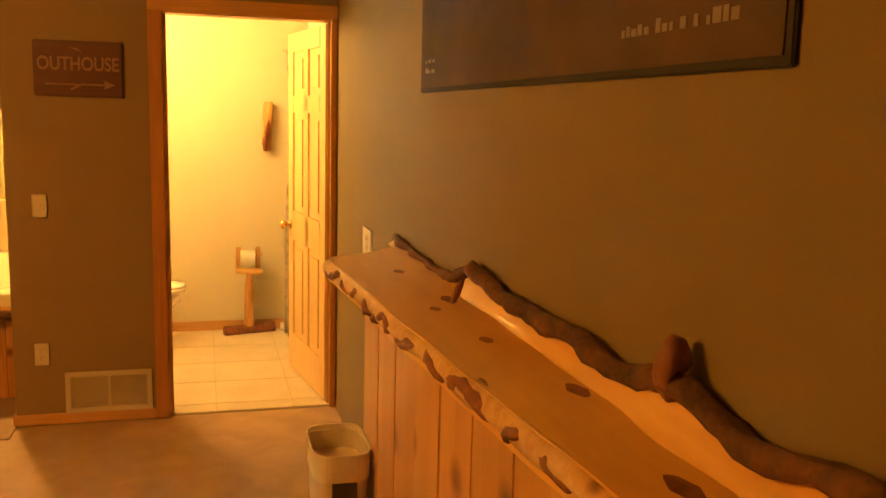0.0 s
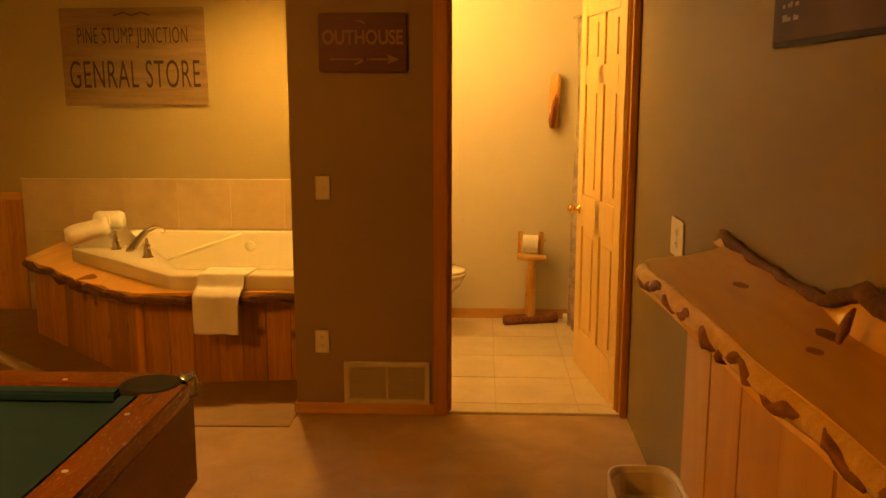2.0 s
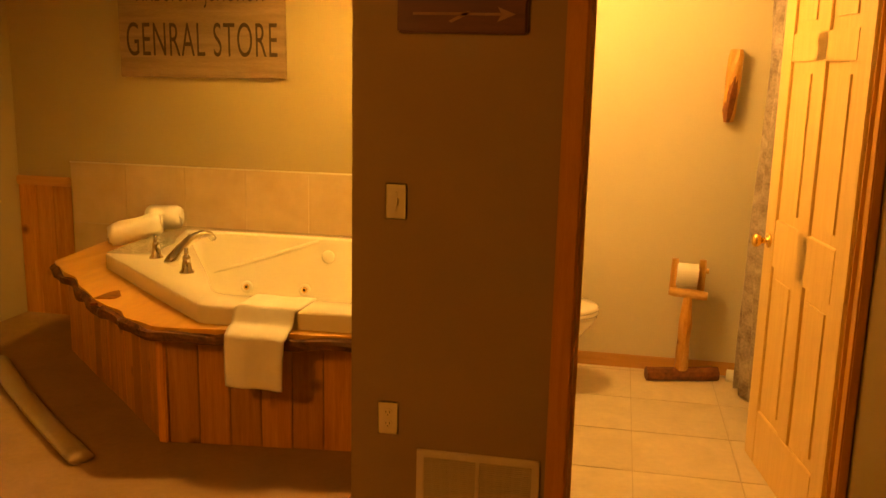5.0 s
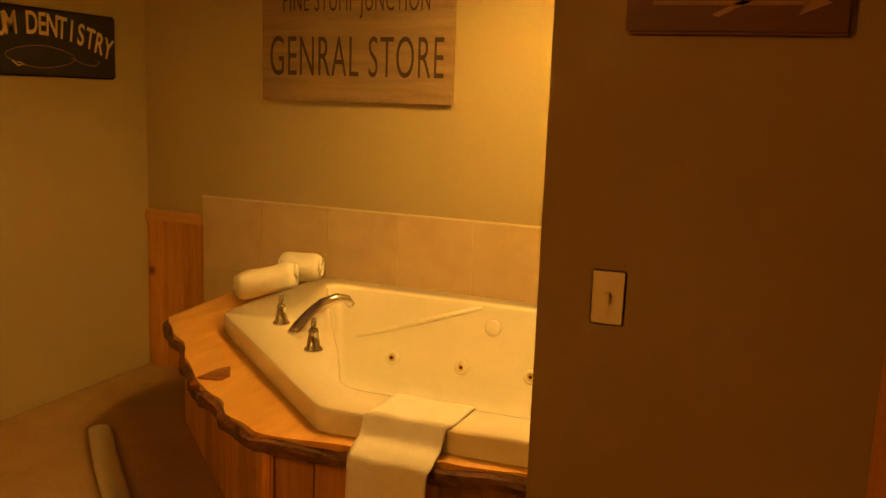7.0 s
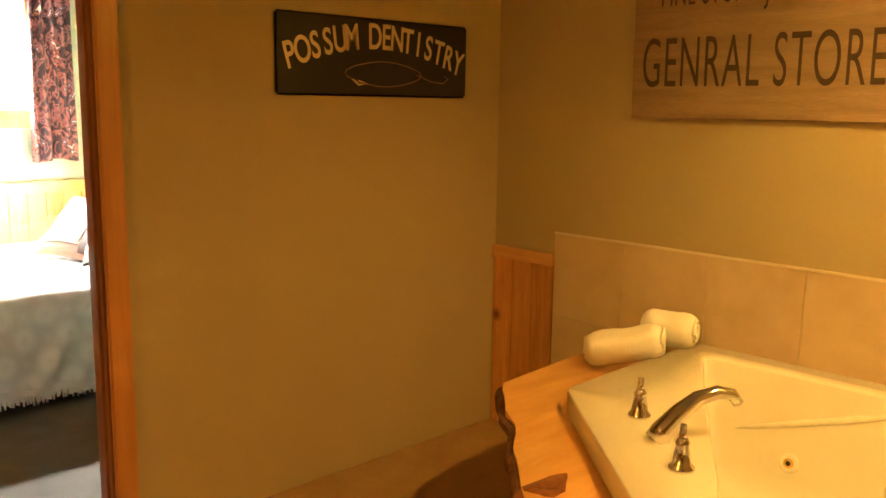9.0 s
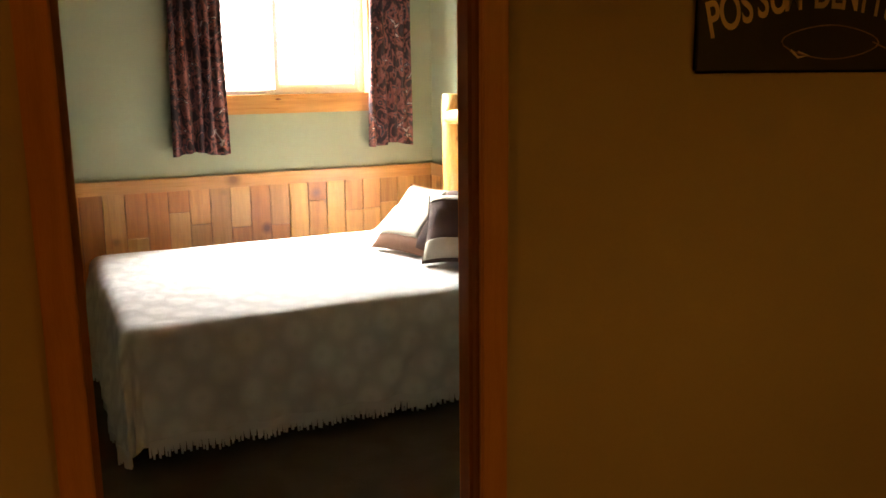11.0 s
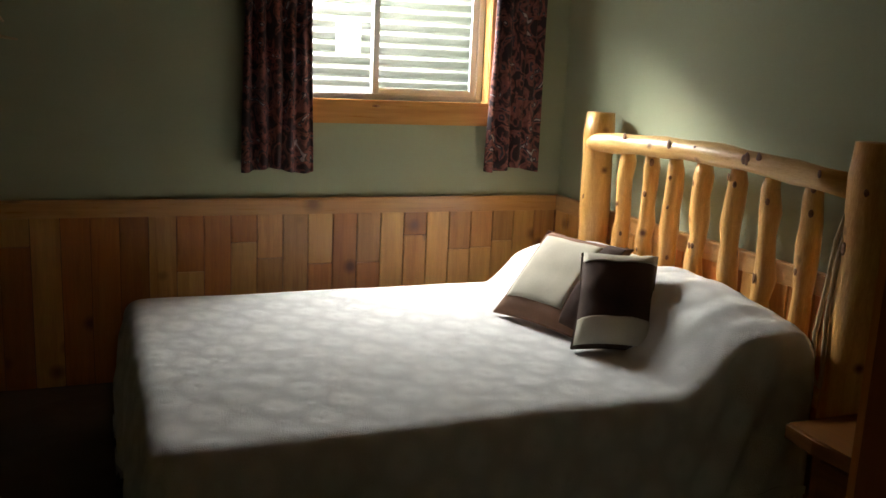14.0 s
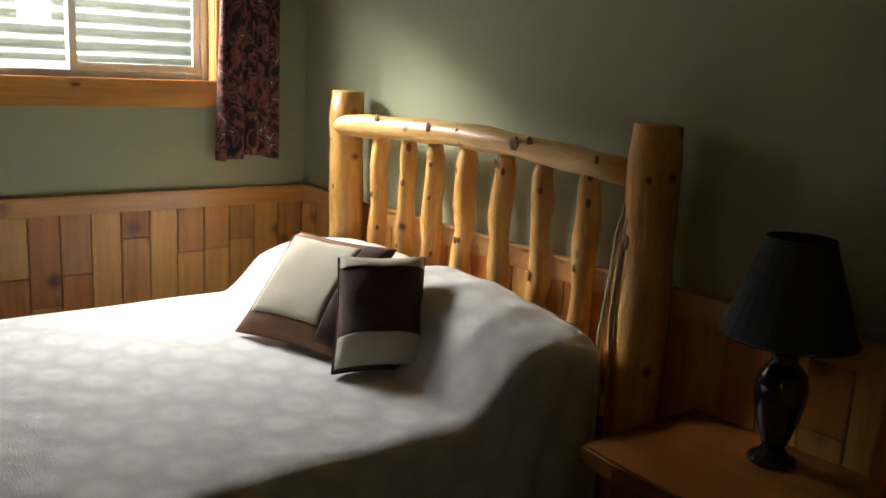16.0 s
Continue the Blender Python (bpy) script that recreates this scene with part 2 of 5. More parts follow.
PLATE = mat("almond_plastic", (0.62, 0.55, 0.40), (0.66, 0.59, 0.43), 0.45, 3, 60, 0.03)
SLOT = mat("dark_slot", (0.03, 0.025, 0.02), (0.05, 0.04, 0.03), 0.7, 6, 60, 0.1)
VENT = mat("vent_metal", (0.52, 0.45, 0.33), (0.58, 0.50, 0.37), 0.5, 3, 60, 0.05)
VENT_BACK = mat("vent_core", (0.45, 0.38, 0.27), (0.50, 0.42, 0.30), 0.6, 3, 60, 0.05)
BARN = mat("barnwood_board", (0.19, 0.125, 0.068), (0.31, 0.215, 0.12), 0.8, 2.5, 30, 0.5, stretch=(1, 10, 10))
BATH_CLOTH = mat("printed_bath_cloth", (0.17, 0.13, 0.115), (0.47, 0.40, 0.35), 0.9, 13, 90, 0.3)
LETTER = mat("charred_letter", (0.035, 0.02, 0.012), (0.07, 0.04, 0.022), 0.8, 10, 60, 0.3)
SIGN_RED = mat("mahogany_sign", (0.075, 0.022, 0.016), (0.12, 0.036, 0.026), 0.55, 4, 40, 0.25, stretch=(1, 8, 8))
SIGN_BLACK = mat("black_sign", (0.010, 0.008, 0.007), (0.022, 0.018, 0.016), 0.55, 4, 60, 0.2)
CREAM_INK = mat("cream_ink", (0.58, 0.44, 0.24), (0.70, 0.55, 0.32), 0.7, 20, 60, 0.1)
FAINT_INK = mat("faded_ink", (0.24, 0.13, 0.08), (0.32, 0.18, 0.11), 0.7, 20, 60, 0.1)
BANNER = mat("dark_banner_print", (0.025, 0.017, 0.012), (0.12, 0.065, 0.034), 0.8, 1.4, 5, 0.05)
BANNER_EDGE = mat("banner_edge", (0.02, 0.016, 0.013), (0.035, 0.028, 0.022), 0.8, 3, 40, 0.1)
BANNER_INK = mat("banner_ink", (0.20, 0.15, 0.10), (0.26, 0.20, 0.14), 0.6, 20, 60, 0.05)
FELT = mat("green_felt", (0.003, 0.05, 0.13), (0.005, 0.066, 0.17), 1.0, 6, 400, 0.6)
MAHOG = mat("pool_rail_wood", (0.20, 0.065, 0.021), (0.29, 0.10, 0.034), 0.25, 3, 40, 0.08, stretch=(10, 1, 10), coat=0.5)
MAHOG_DARK = mat("pool_apron_wood", (0.17, 0.06, 0.022), (0.24, 0.09, 0.034), 0.35, 3, 40, 0.08, stretch=(10, 1, 10), coat=0.3)
RUBBER = mat("black_leather", (0.006, 0.006, 0.006), (0.010, 0.009, 0.009), 1.0, 6, 80, 0.3)
PEARL = mat("pearl_inlay", (0.75, 0.70, 0.60), (0.82, 0.78, 0.68), 0.2, 6, 60, 0.02)
LINER = mat("bin_liner", (0.60, 0.54, 0.42), (0.72, 0.65, 0.52), 0.4, 8, 60, 0.6)
BIN = mat("bin_plastic", (0.52, 0.45, 0.33), (0.58, 0.50, 0.37), 0.45, 3, 60, 0.05)
PAPER = mat("white_paper", (0.76, 0.73, 0.66), (0.82, 0.79, 0.72), 0.95, 10, 200, 0.2)
SPREAD = medallion_cloth("white_matelasse")
SHEET = mat("white_cotton", (0.72, 0.71, 0.69), (0.80, 0.79, 0.77), 0.95, 7, 260, 0.5)
CUSH_BROWN = mat("brown_suede", (0.045, 0.022, 0.014), (0.085, 0.042, 0.028), 0.85, 8, 200, 0.5)
CUSH_RUST = mat("rust_suede", (0.16, 0.075, 0.04), (0.22, 0.105, 0.06), 0.85, 8, 200, 0.5)
CUSH_BEIGE = mat("beige_suede", (0.46, 0.42, 0.33), (0.55, 0.50, 0.40), 0.85, 8, 200, 0.5)
VINYL = mat("white_vinyl", (0.76, 0.77, 0.76), (0.82, 0.83, 0.82), 0.4, 4, 60, 0.03)
CURTAIN = floral_cloth("plum_floral_curtain")
GLASS = glass_mat("pane_glass")
STICKER = glass_mat("thin_white_sticker")
STICKER.node_tree.nodes["Principled BSDF"].inputs["Roughness"].default_value = 0.7
STEEL = mat("galvanised_steel", (0.40, 0.405, 0.41), (0.52, 0.525, 0.53), 0.55, 6, 40, 0.1)
BLACK_SHADE = mat("navy_black_shade", (0.008, 0.009, 0.014), (0.014, 0.015, 0.022), 0.9, 6, 200, 0.3)
BLACK_GLAZE = mat("black_glaze", (0.006, 0.006, 0.007), (0.012, 0.012, 0.013), 0.1, 4, 60, 0.05, coat=0.6)
ROPE = mat("tan_rope", (0.42, 0.32, 0.18), (0.52, 0.41, 0.25), 0.9, 20, 300, 1.0)
EARTH = mat("soil", (0.06, 0.05, 0.035), (0.11, 0.09, 0.06), 1.0, 3, 60, 1.0)
STRIP = mat("pale_strip", (0.30, 0.23, 0.15), (0.42, 0.33, 0.22), 0.35, 3, 60, 0.1, coat=0.3)
BASE_METAL = mat("bed_frame_steel", (0.03, 0.03, 0.03), (0.05, 0.05, 0.05), 0.5, 4, 60, 0.1, metal=0.6)

# ---- mesh helpers ----
ORIGIN = {}


def thing(name, loc, label, category, group="", kind=""):
    ob = new(name)
    ob.location = loc
    ob.empty_display_size = 0.05
    ORIGIN[ob] = Vector(loc)
    return tagged(ob, label, category, group, kind)


def part(name, bm, material, parent=None, label="", smooth=False):
    """Links a bmesh, drawn in world places, as one mesh under a thing or part."""
    me = bpy.data.meshes.new(name)
    o = ORIGIN[parent] if parent else Vector((0, 0, 0))
    bmesh.ops.translate(bm, verts=bm.verts, vec=-o)
    bmesh.ops.recalc_face_normals(bm, faces=bm.faces)
    bm.to_mesh(me)
    bm.free()
    if smooth:
        for p in me.polygons:
            p.use_smooth = True
    me.materials.append(material)
    ob = new(name, me)
    ORIGIN[ob] = o
    if parent:
        ob.parent = parent
    if label:
        tagged(ob, label)
    return ob


def solid(name, bm, material, label, category, group="", kind="", smooth=False):
    """A one-mesh thing with its origin at its base."""
    c = Vector((sum(v.co.x for v in bm.verts), sum(v.co.y for v in bm.verts), 0)) / len(bm.verts)
    c.z = min(v.co.z for v in bm.verts)
    bmesh.ops.translate(bm, verts=bm.verts, vec=-c)
    ob = part(name, bm, material, None, "", smooth)
    ob.location = c
    ORIGIN[ob] = c
    return tagged(ob, label, category, group, kind)


def structure(name, bm, material, label, category="wall"):
    return tagged(part(name, bm, material), label, category, kind="structure")


def box(x0, x1, y0, y1, z0, z1, bevel=0.0, bm=None):
    bm = bm or bmesh.new()
    r = bmesh.ops.create_cube(bm, size=1.0)
    for v in r["verts"]:
        v.co = Vector((x0 + (v.co.x + 0.5) * (x1 - x0), y0 + (v.co.y + 0.5) * (y1 - y0), z0 + (v.co.z + 0.5) * (z1 - z0)))
    if bevel:
        es = {e for v in r["verts"] for e in v.link_edges}
        bmesh.ops.bevel(bm, geom=list(es), offset=bevel, segments=2, affect="EDGES")
    return bm


def prism(poly, z0, z1, bm=None, bevel=0.0):
    bm = bm or bmesh.new()
    lo = [bm.verts.new((x, y, z0)) for x, y in poly]
    hi = [bm.verts.new((x, y, z1)) for x, y in poly]
    bm.faces.new(lo[::-1])
    top = bm.faces.new(hi)
    k = len(poly)
    for i in range(k):
        bm.faces.new((lo[i], lo[(i + 1) % k], hi[(i + 1) % k], hi[i]))
    if bevel:
        bmesh.ops.bevel(bm, geom=list(top.edges), offset=bevel, segments=2, affect="EDGES")
    return bm


def tube(pts, radii, seg=12, wobble=0.0, seed=0, bm=None, squash=1.0):
    """A lofted round bar through points, its outline made uneven by noise."""
    bm = bm or bmesh.new()
    pts = [Vector(p) for p in pts]
    rings = []
    for i, p in enumerate(pts):
        d = (pts[min(i + 1, len(pts) - 1)] - pts[max(i - 1, 0)]).normalized()
        a = d.orthogonal().normalized() if abs(d.z) > 0.9 else d.cross(Vector((0, 0, 1))).normalized()
        b = d.cross(a)
        ring = []
        for k in range(seg):
            w = 2 * math.pi * k / seg
            q = a * math.cos(w) + b * math.sin(w) * squash
            r = radii[i] * (1 + wobble * noise.noise(Vector((q.x * 1.3 + seed * 7.1, q.y * 1.3 + i * 0.55, q.z * 1.3 + seed))))
            ring.append(bm.verts.new(p + q * r))
        rings.append(ring)
    for r0, r1 in zip(rings, rings[1:]):
        for k in range(seg):
            bm.faces.new((r0[k], r0[(k + 1) % seg], r1[(k + 1) % seg], r1[k]))
    bm.faces.new(rings[0][::-1])
    bm.faces.new(rings[-1])
    return bm


def line(a, b, n):
    a, b = Vector(a), Vector(b)
    return [a.lerp(b, i / (n - 1)) for i in range(n)]


def lathe(x, y, profile, seg=24, bm=None, flat=0):
    bm = bm or bmesh.new()
    rings = [[bm.verts.new((x + r * math.cos(2 * math.pi * k / seg), y + r * math.sin(2 * math.pi * k / seg), z)) for k in range(seg)] for r, z in profile]
    for r0, r1 in zip(rings, rings[1:]):
        for k in range(seg):
            bm.faces.new((r0[k], r0[(k + 1) % seg], r1[(k + 1) % seg], r1[k]))
    bm.faces.new(rings[0][::-1])
    bm.faces.new(rings[-1])
    return bm


def sheet(f, nu, nv, bm=None, thick=0.0):
    """A grid of f(u, v), u and v from 0 to 1."""
    bm = bm or bmesh.new()
    g = [[bm.verts.new(f(i / nu, j / nv)) for j in range(nv + 1)] for i in range(nu + 1)]
    for i in range(nu):
        for j in range(nv):
            bm.faces.new((g[i][j], g[i + 1][j], g[i + 1][j + 1], g[i][j + 1]))
    if thick:
        bmesh.ops.recalc_face_normals(bm, faces=bm.faces)
        bmesh.ops.solidify(bm, geom=list(bm.faces), thickness=thick)
    return bm


def words(text, size, m, depth=0.004, spread=1.0, bold=0.002):
    """A bmesh of raised letters, laid by the matrix m (x along the line, z out of the board)."""
    c = bpy.data.curves.new("letters", "FONT")
    c.body, c.size, c.extrude, c.space_character, c.offset = text, size, depth, spread, bold
    c.align_x, c.align_y = "CENTER", "CENTER"
    ob = new("letters", c)
    dg = bpy.context.evaluated_depsgraph_get()
    me = bpy.data.meshes.new_from_object(ob.evaluated_get(dg))
    bm = bmesh.new()
    bm.from_mesh(me)
    bm.transform(m)
    bpy.data.objects.remove(ob)
    bpy.data.curves.remove(c)
    bpy.data.meshes.remove(me)
    return bm


def face_matrix(origin, right, up):
    """Local x along right, y along up, z out of the face."""
    r, u = Vector(right).normalized(), Vector(up).normalized()
    o = r.cross(u)
    m = Matrix.Identity(4)
    for i in range(3):
        m[i][0], m[i][1], m[i][2], m[i][3] = r[i], u[i], o[i], origin[i]
    return m

# ---- the large structure ----
XR, XL, YB, YBATH = 0.15, -4.105, 1.947, 1.83      # right wall, left wall, tub back wall, bath back wall
XS, XD0, XD1, DH = -1.44, -0.703, 0.118, 2.04     # end of the stub wall, bath doorway
BY0, BY1 = -0.815, 0.10                             # bedroom doorway along y
XW, YH, YS, XB = -7.825, 1.712, -3.0, -4.20                  # window wall, headboard wall, bedroom south wall, bedroom side of the doorway wall
H = 2.44

structure("floor", box(XL - 0.06, XR + 0.12, -7.2, 2.1, -0.12, -0.004), CARPET, "beige cut-pile carpet of the games room", "floor")
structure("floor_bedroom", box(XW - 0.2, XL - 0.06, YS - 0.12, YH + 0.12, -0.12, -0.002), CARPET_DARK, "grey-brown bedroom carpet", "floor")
# Unseen games room ceiling; its grey keeps bounced light off the upper walls.
structure("ceiling", box(XL - 0.06, XR + 0.12, -7.2, 2.1, H, H + 0.1), CEIL, "unseen textured games room ceiling, greyed to cut bounced light", "ceiling")
# Unseen ceiling, coloured dark so less light bounces round the bedroom.
structure("ceiling_bedroom", box(XW - 0.2, XL - 0.061, YS - 0.12, YH + 0.12, H, H + 0.1), OAK_SHADED, "unseen bedroom ceiling, darkened to cut bounced light", "ceiling")
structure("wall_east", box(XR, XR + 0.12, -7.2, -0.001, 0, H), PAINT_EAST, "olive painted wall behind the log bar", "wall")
structure("wall_bath_east", box(XR + 0.05, XR + 0.12, 0.12, YBATH, 0, H), PAINT_BATH, "cream bathroom side wall", "wall")
structure("wall_south", box(XL, XR, -7.2, -7.08, 0, H), PAINT, "olive painted end wall", "wall")
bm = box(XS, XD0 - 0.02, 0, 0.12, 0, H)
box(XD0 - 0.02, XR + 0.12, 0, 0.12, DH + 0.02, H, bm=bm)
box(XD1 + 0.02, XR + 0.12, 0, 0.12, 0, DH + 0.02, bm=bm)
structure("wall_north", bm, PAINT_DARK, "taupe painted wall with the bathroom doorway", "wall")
structure("wall_divider", box(XS, XS + 0.12, 0.12, YB, 0, H), PAINT, "wall between tub alcove and bathroom", "wall")
structure("wall_bath_north", box(XS + 0.12, XR + 0.12, YBATH, YBATH + 0.12, 0, H), PAINT_BATH, "cream bathroom back wall", "wall")
structure("wall_bath_west", box(XS + 0.121, XS + 0.135, 0.121, YBATH, 0, H), PAINT_BATH, "cream bathroom side wall lining", "wall")
structure("wall_bath_south", box(XS + 0.135, XD0 - 0.08, 0.121, 0.132, 0, H), PAINT_BATH, "cream bathroom front wall lining", "wall")
structure("wall_tub", box(XL, XS + 0.12, YB, YB + 0.12, 0, H), PAINT, "olive wall behind the corner tub", "wall")
bm = box(XL - 0.06, XL, BY1 + 0.02, YB + 0.12, 0, H)
box(XL - 0.06, XL, -7.2, BY0 - 0.02, 0, H, bm=bm)
box(XL - 0.06, XL, BY0 - 0.02, BY1 + 0.02, DH + 0.02, H, bm=bm)
structure("wall_west", bm, PAINT, "tan painted wall with the bedroom doorway", "wall")
bm = box(XB, XL - 0.06, BY1 + 0.02, YH, 0, H)
box(XB, XL - 0.06, YS, BY0 - 0.02, 0, H, bm=bm)
box(XB, XL - 0.06, BY0 - 0.02, BY1 + 0.02, DH + 0.02, H, bm=bm)
structure("wall_bedroom_east", bm, PAINT_SAGE, "sage painted bedroom side of the doorway wall", "wall")
structure("wall_headboard", box(XW - 0.2, XL - 0.06, YH, YH + 0.12, 0, H), PAINT_SAGE, "sage green painted wall behind the headboard", "wall")
structure("wall_bedroom_south", box(XW - 0.2, XL - 0.06, YS - 0.12, YS, 0, H), PAINT_SAGE, "sage green painted bedroom wall", "wall")
WY0, WY1, WZ0, WZ1 = 0.050, 1.244, 1.377, 2.15
bm = box(XW - 0.2, XW, YS, WY0, 0, H)
box(XW - 0.2, XW, WY1, YH, 0, H, bm=bm)
box(XW - 0.2, XW, WY0, WY1, 0, WZ0, bm=bm)
box(XW - 0.2, XW, WY0, WY1, WZ1, H, bm=bm)
structure("wall_window", bm, PAINT_SAGE, "sage green painted wall with the basement window", "wall")

# ground outside and the window well
structure("ground", box(-40, XW - 0.9, -30, 30, 1.9, 2.05), EARTH, "bare soil outside at window-top height", "ground")
def well(u, v):
    z = 1.0 + 1.12 * v
    return (XW - 0.75 - 0.019 * math.sin(z * 2 * math.pi / 0.067), -0.5 + 2.3 * u, z)
solid("window_well", sheet(well, 4, 140, thick=0.004), STEEL, "corrugated galvanised steel window well outside the window", "window well", smooth=True)
solid("window_well_floor", box(XW - 0.74, XW - 0.2, -0.5, 1.8, 0.9, 1.0), EARTH, "soil bed at the bottom of the window well", "gravel bed", kind="structure")


def trim(name, bm, material, label, category="trim"):
    return tagged(part(name, bm, material), label, category, kind="structure")


def casing_x(name, x0, x1, yface, dirn, label):
    """Door casing on a wall that faces along y."""
    ob = trim(name, box(x0, x1, min(yface, yface + dirn * 0.02), max(yface, yface + dirn * 0.02), 0, DH + 0.075, 0.005), OAK_CASE_SHADED, label, "door casing")
    return ob


# bathroom doorway: casing, jambs, stops
casing_x("door_casing", XD0 - 0.072, XD0 - 0.006, 0.0, -1, "honey oak casing of the bathroom doorway")
casing_x("door_casing", XD1 - 0.002, XR - 0.002, 0.0, -1, "honey oak casing of the bathroom doorway beside the corner")
trim("door_casing", box(XD0 - 0.072, XR - 0.002, -0.021, 0, DH + 0.005, DH + 0.072, 0.005), OAK_H, "honey oak head casing of the bathroom doorway", "door casing")
trim("door_jamb", box(XD0 - 0.019, XD0, -0.001, 0.121, 0, DH, 0.002), OAK, "honey oak jamb", "door jamb")
trim("door_jamb", box(XD1, XD1 + 0.019, -0.001, 0.121, 0, DH, 0.002), OAK, "honey oak hinge jamb", "door jamb")
trim("door_jamb", box(XD0 - 0.019, XD1 + 0.019, -0.001, 0.121, DH, DH + 0.019, 0.002), OAK_H, "honey oak head jamb", "door jamb")
trim("door_stop", box(XD0, XD0 + 0.011, 0.045, 0.08, 0, DH), OAK, "oak door stop", "door stop")
trim("door_stop", box(XD1 - 0.011, XD1, 0.045, 0.08, 0, DH), OAK, "oak door stop", "door stop")
# bedroom doorway
for y0, y1 in ((BY0 - 0.075, BY0 - 0.006), (BY1 + 0.006, BY1 + 0.082)):
    trim("door_casing", box(XL, XL + 0.02, y0, y1, 0, DH + 0.075, 0.005), OAK_CASE_SHADED, "honey oak casing of the bedroom doorway", "door casing")
    trim("door_casing", box(XB - 0.02, XB, y0, y1, 0, DH + 0.075, 0.005), OAK, "honey oak casing of the bedroom doorway, bedroom side", "door casing")
trim("door_casing", box(XL, XL + 0.021, BY0 - 0.075, BY1 + 0.082, DH + 0.006, DH + 0.075, 0.005), OAK_H, "honey oak head casing of the bedroom doorway", "door casing")
# Jambs and stops coloured dark to carry the shade inside the doorway.
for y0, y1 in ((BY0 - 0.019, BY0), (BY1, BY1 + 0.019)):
    trim("door_jamb", box(XB - 0.001, XL + 0.001, y0, y1, 0, DH, 0.002), OAK_SHADED, "oak bedroom door jamb, darkened to red-brown as shade", "door jamb")
trim("door_jamb", box(XB - 0.001, XL + 0.001, BY0 - 0.019, BY1 + 0.019, DH, DH + 0.019, 0.002), OAK_H, "honey oak bedroom head jamb", "door jamb")
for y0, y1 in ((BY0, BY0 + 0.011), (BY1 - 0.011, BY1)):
    trim("door_stop", box(XB + 0.04, XB + 0.075, y0, y1, 0, DH), OAK_SHADED, "oak bedroom door stop, darkened to red-brown as shade", "door stop")
# baseboards
trim("baseboard", box(XS, XD0 - 0.072, -0.014, 0, 0, 0.055, 0.004), OAK_H, "honey oak baseboard under the vent", "baseboard")
trim("baseboard", box(XS - 0.013, XS, -0.013, 0.48, 0, 0.055, 0.004), OAK_H, "honey oak baseboard round the wall end", "baseboard")
trim("baseboard", box(XS + 0.135, XR + 0.05, YBATH - 0.013, YBATH, 0, 0.075, 0.004), OAK_H, "honey oak bathroom baseboard", "baseboard")

# ---- light switch, outlets, vent ----


def plate(name, label, origin, right, up, w=0.07, h=0.115, kind="switch"):
    m = face_matrix(origin, right, up)
    t = thing(name, origin, label, "wall plate")
    bm = box(-w / 2, w / 2, -h / 2, h / 2, 0, 0.006, 0.003)
    bm.transform(m)
    part("cover", bm, PLATE, t)
    if kind == "switch":
        bm = box(-0.006, 0.006, -0.012, 0.012, 0.004, 0.014, 0.002)
        bm.transform(m)
        part("toggle", bm, PLATE, t)
        for dy in (-0.03, 0.03):
            bm = lathe(0, dy, [(0.003, 0.005), (0.003, 0.0075)], 10)
            bm.transform(m)
            part("screw", bm, VENT, t)
    else:
        for dy in (-0.02, 0.02):
            bm = lathe(0, 0, [(0.0165, 0.005), (0.0165, 0.008), (0.015, 0.009)], 20)
            bm.transform(Matrix.Translation((0, dy, 0)))
            bm.transform(m)
            so = part("socket", bm, PLATE, t)
            for dx in (-0.006, 0.006):
                bm = box(dx - 0.0012, dx + 0.0012, dy - 0.001, dy + 0.007, 0.0085, 0.0096)
                bm.transform(m)
                part("slot", bm, SLOT, so)
            bm = box(-0.002, 0.002, dy - 0.009, dy - 0.005, 0.0085, 0.0096)
            bm.transform(m)
            part("slot", bm, SLOT, so)
    return t


plate("light_switch", "almond toggle light switch plate on the taupe wall", (-1.291, 0, 1.1), (1, 0, 0), (0, 0, 1))
plate("wall_outlet", "almond duplex outlet low on the taupe wall", (-1.31, 0, 0.362), (1, 0, 0), (0, 0, 1), kind="outlet")
plate("wall_outlet", "white outlet plate above the end of the log bar", (XR, -0.93, 1.03), (0, -1, 0), (0, 0, 1), 0.20, 0.14, kind="outlet")
plate("wall_outlet", "almond outlet on the bathroom back wall", (-0.70, YBATH, 0.25), (1, 0, 0), (0, 0, 1), kind="outlet")

vt = thing("air_vent", (-1.0, 0, 0.05), "almond steel return-air grille low on the taupe wall", "vent")
part("backing", box(-1.19, -0.81, -0.003, 0, 0.075, 0.245), VENT_BACK, vt)
bm = box(-1.208, -0.793, -0.012, -0.002, 0.052, 0.078, 0.003)
box(-1.208, -0.793, -0.012, -0.002, 0.238, 0.264, 0.003, bm)
box(-1.208, -1.182, -0.0121, -0.002, 0.052, 0.264, 0.003, bm)
box(-0.819, -0.793, -0.0121, -0.002, 0.052, 0.264, 0.003, bm)
box(-1.007, -0.993, -0.0119, -0.002, 0.07, 0.25, 0.002, bm)
part("frame", bm, VENT, vt)
for i in range(22):
    z = 0.083 + i * 0.0072
    bm = box(-1.183, -0.818, -0.008, -0.003, z, z + 0.0035)
    part("slat", bm, VENT_BACK, vt)

# ---- bathroom ----
hx, hy = XD1 - 0.004, 0.062
ang = math.atan2(0.87 - hy, -0.008 - hx)
DM = Matrix.Translation((hx, hy, 0.012)) @ Matrix.Rotation(ang, 4, "Z")
dr = thing("door_1", (hx, hy, 0.012), "open six-panel pale pine bathroom door", "door", kind="structure")
DW, DT, DHH = 0.80, 0.035, 2.02


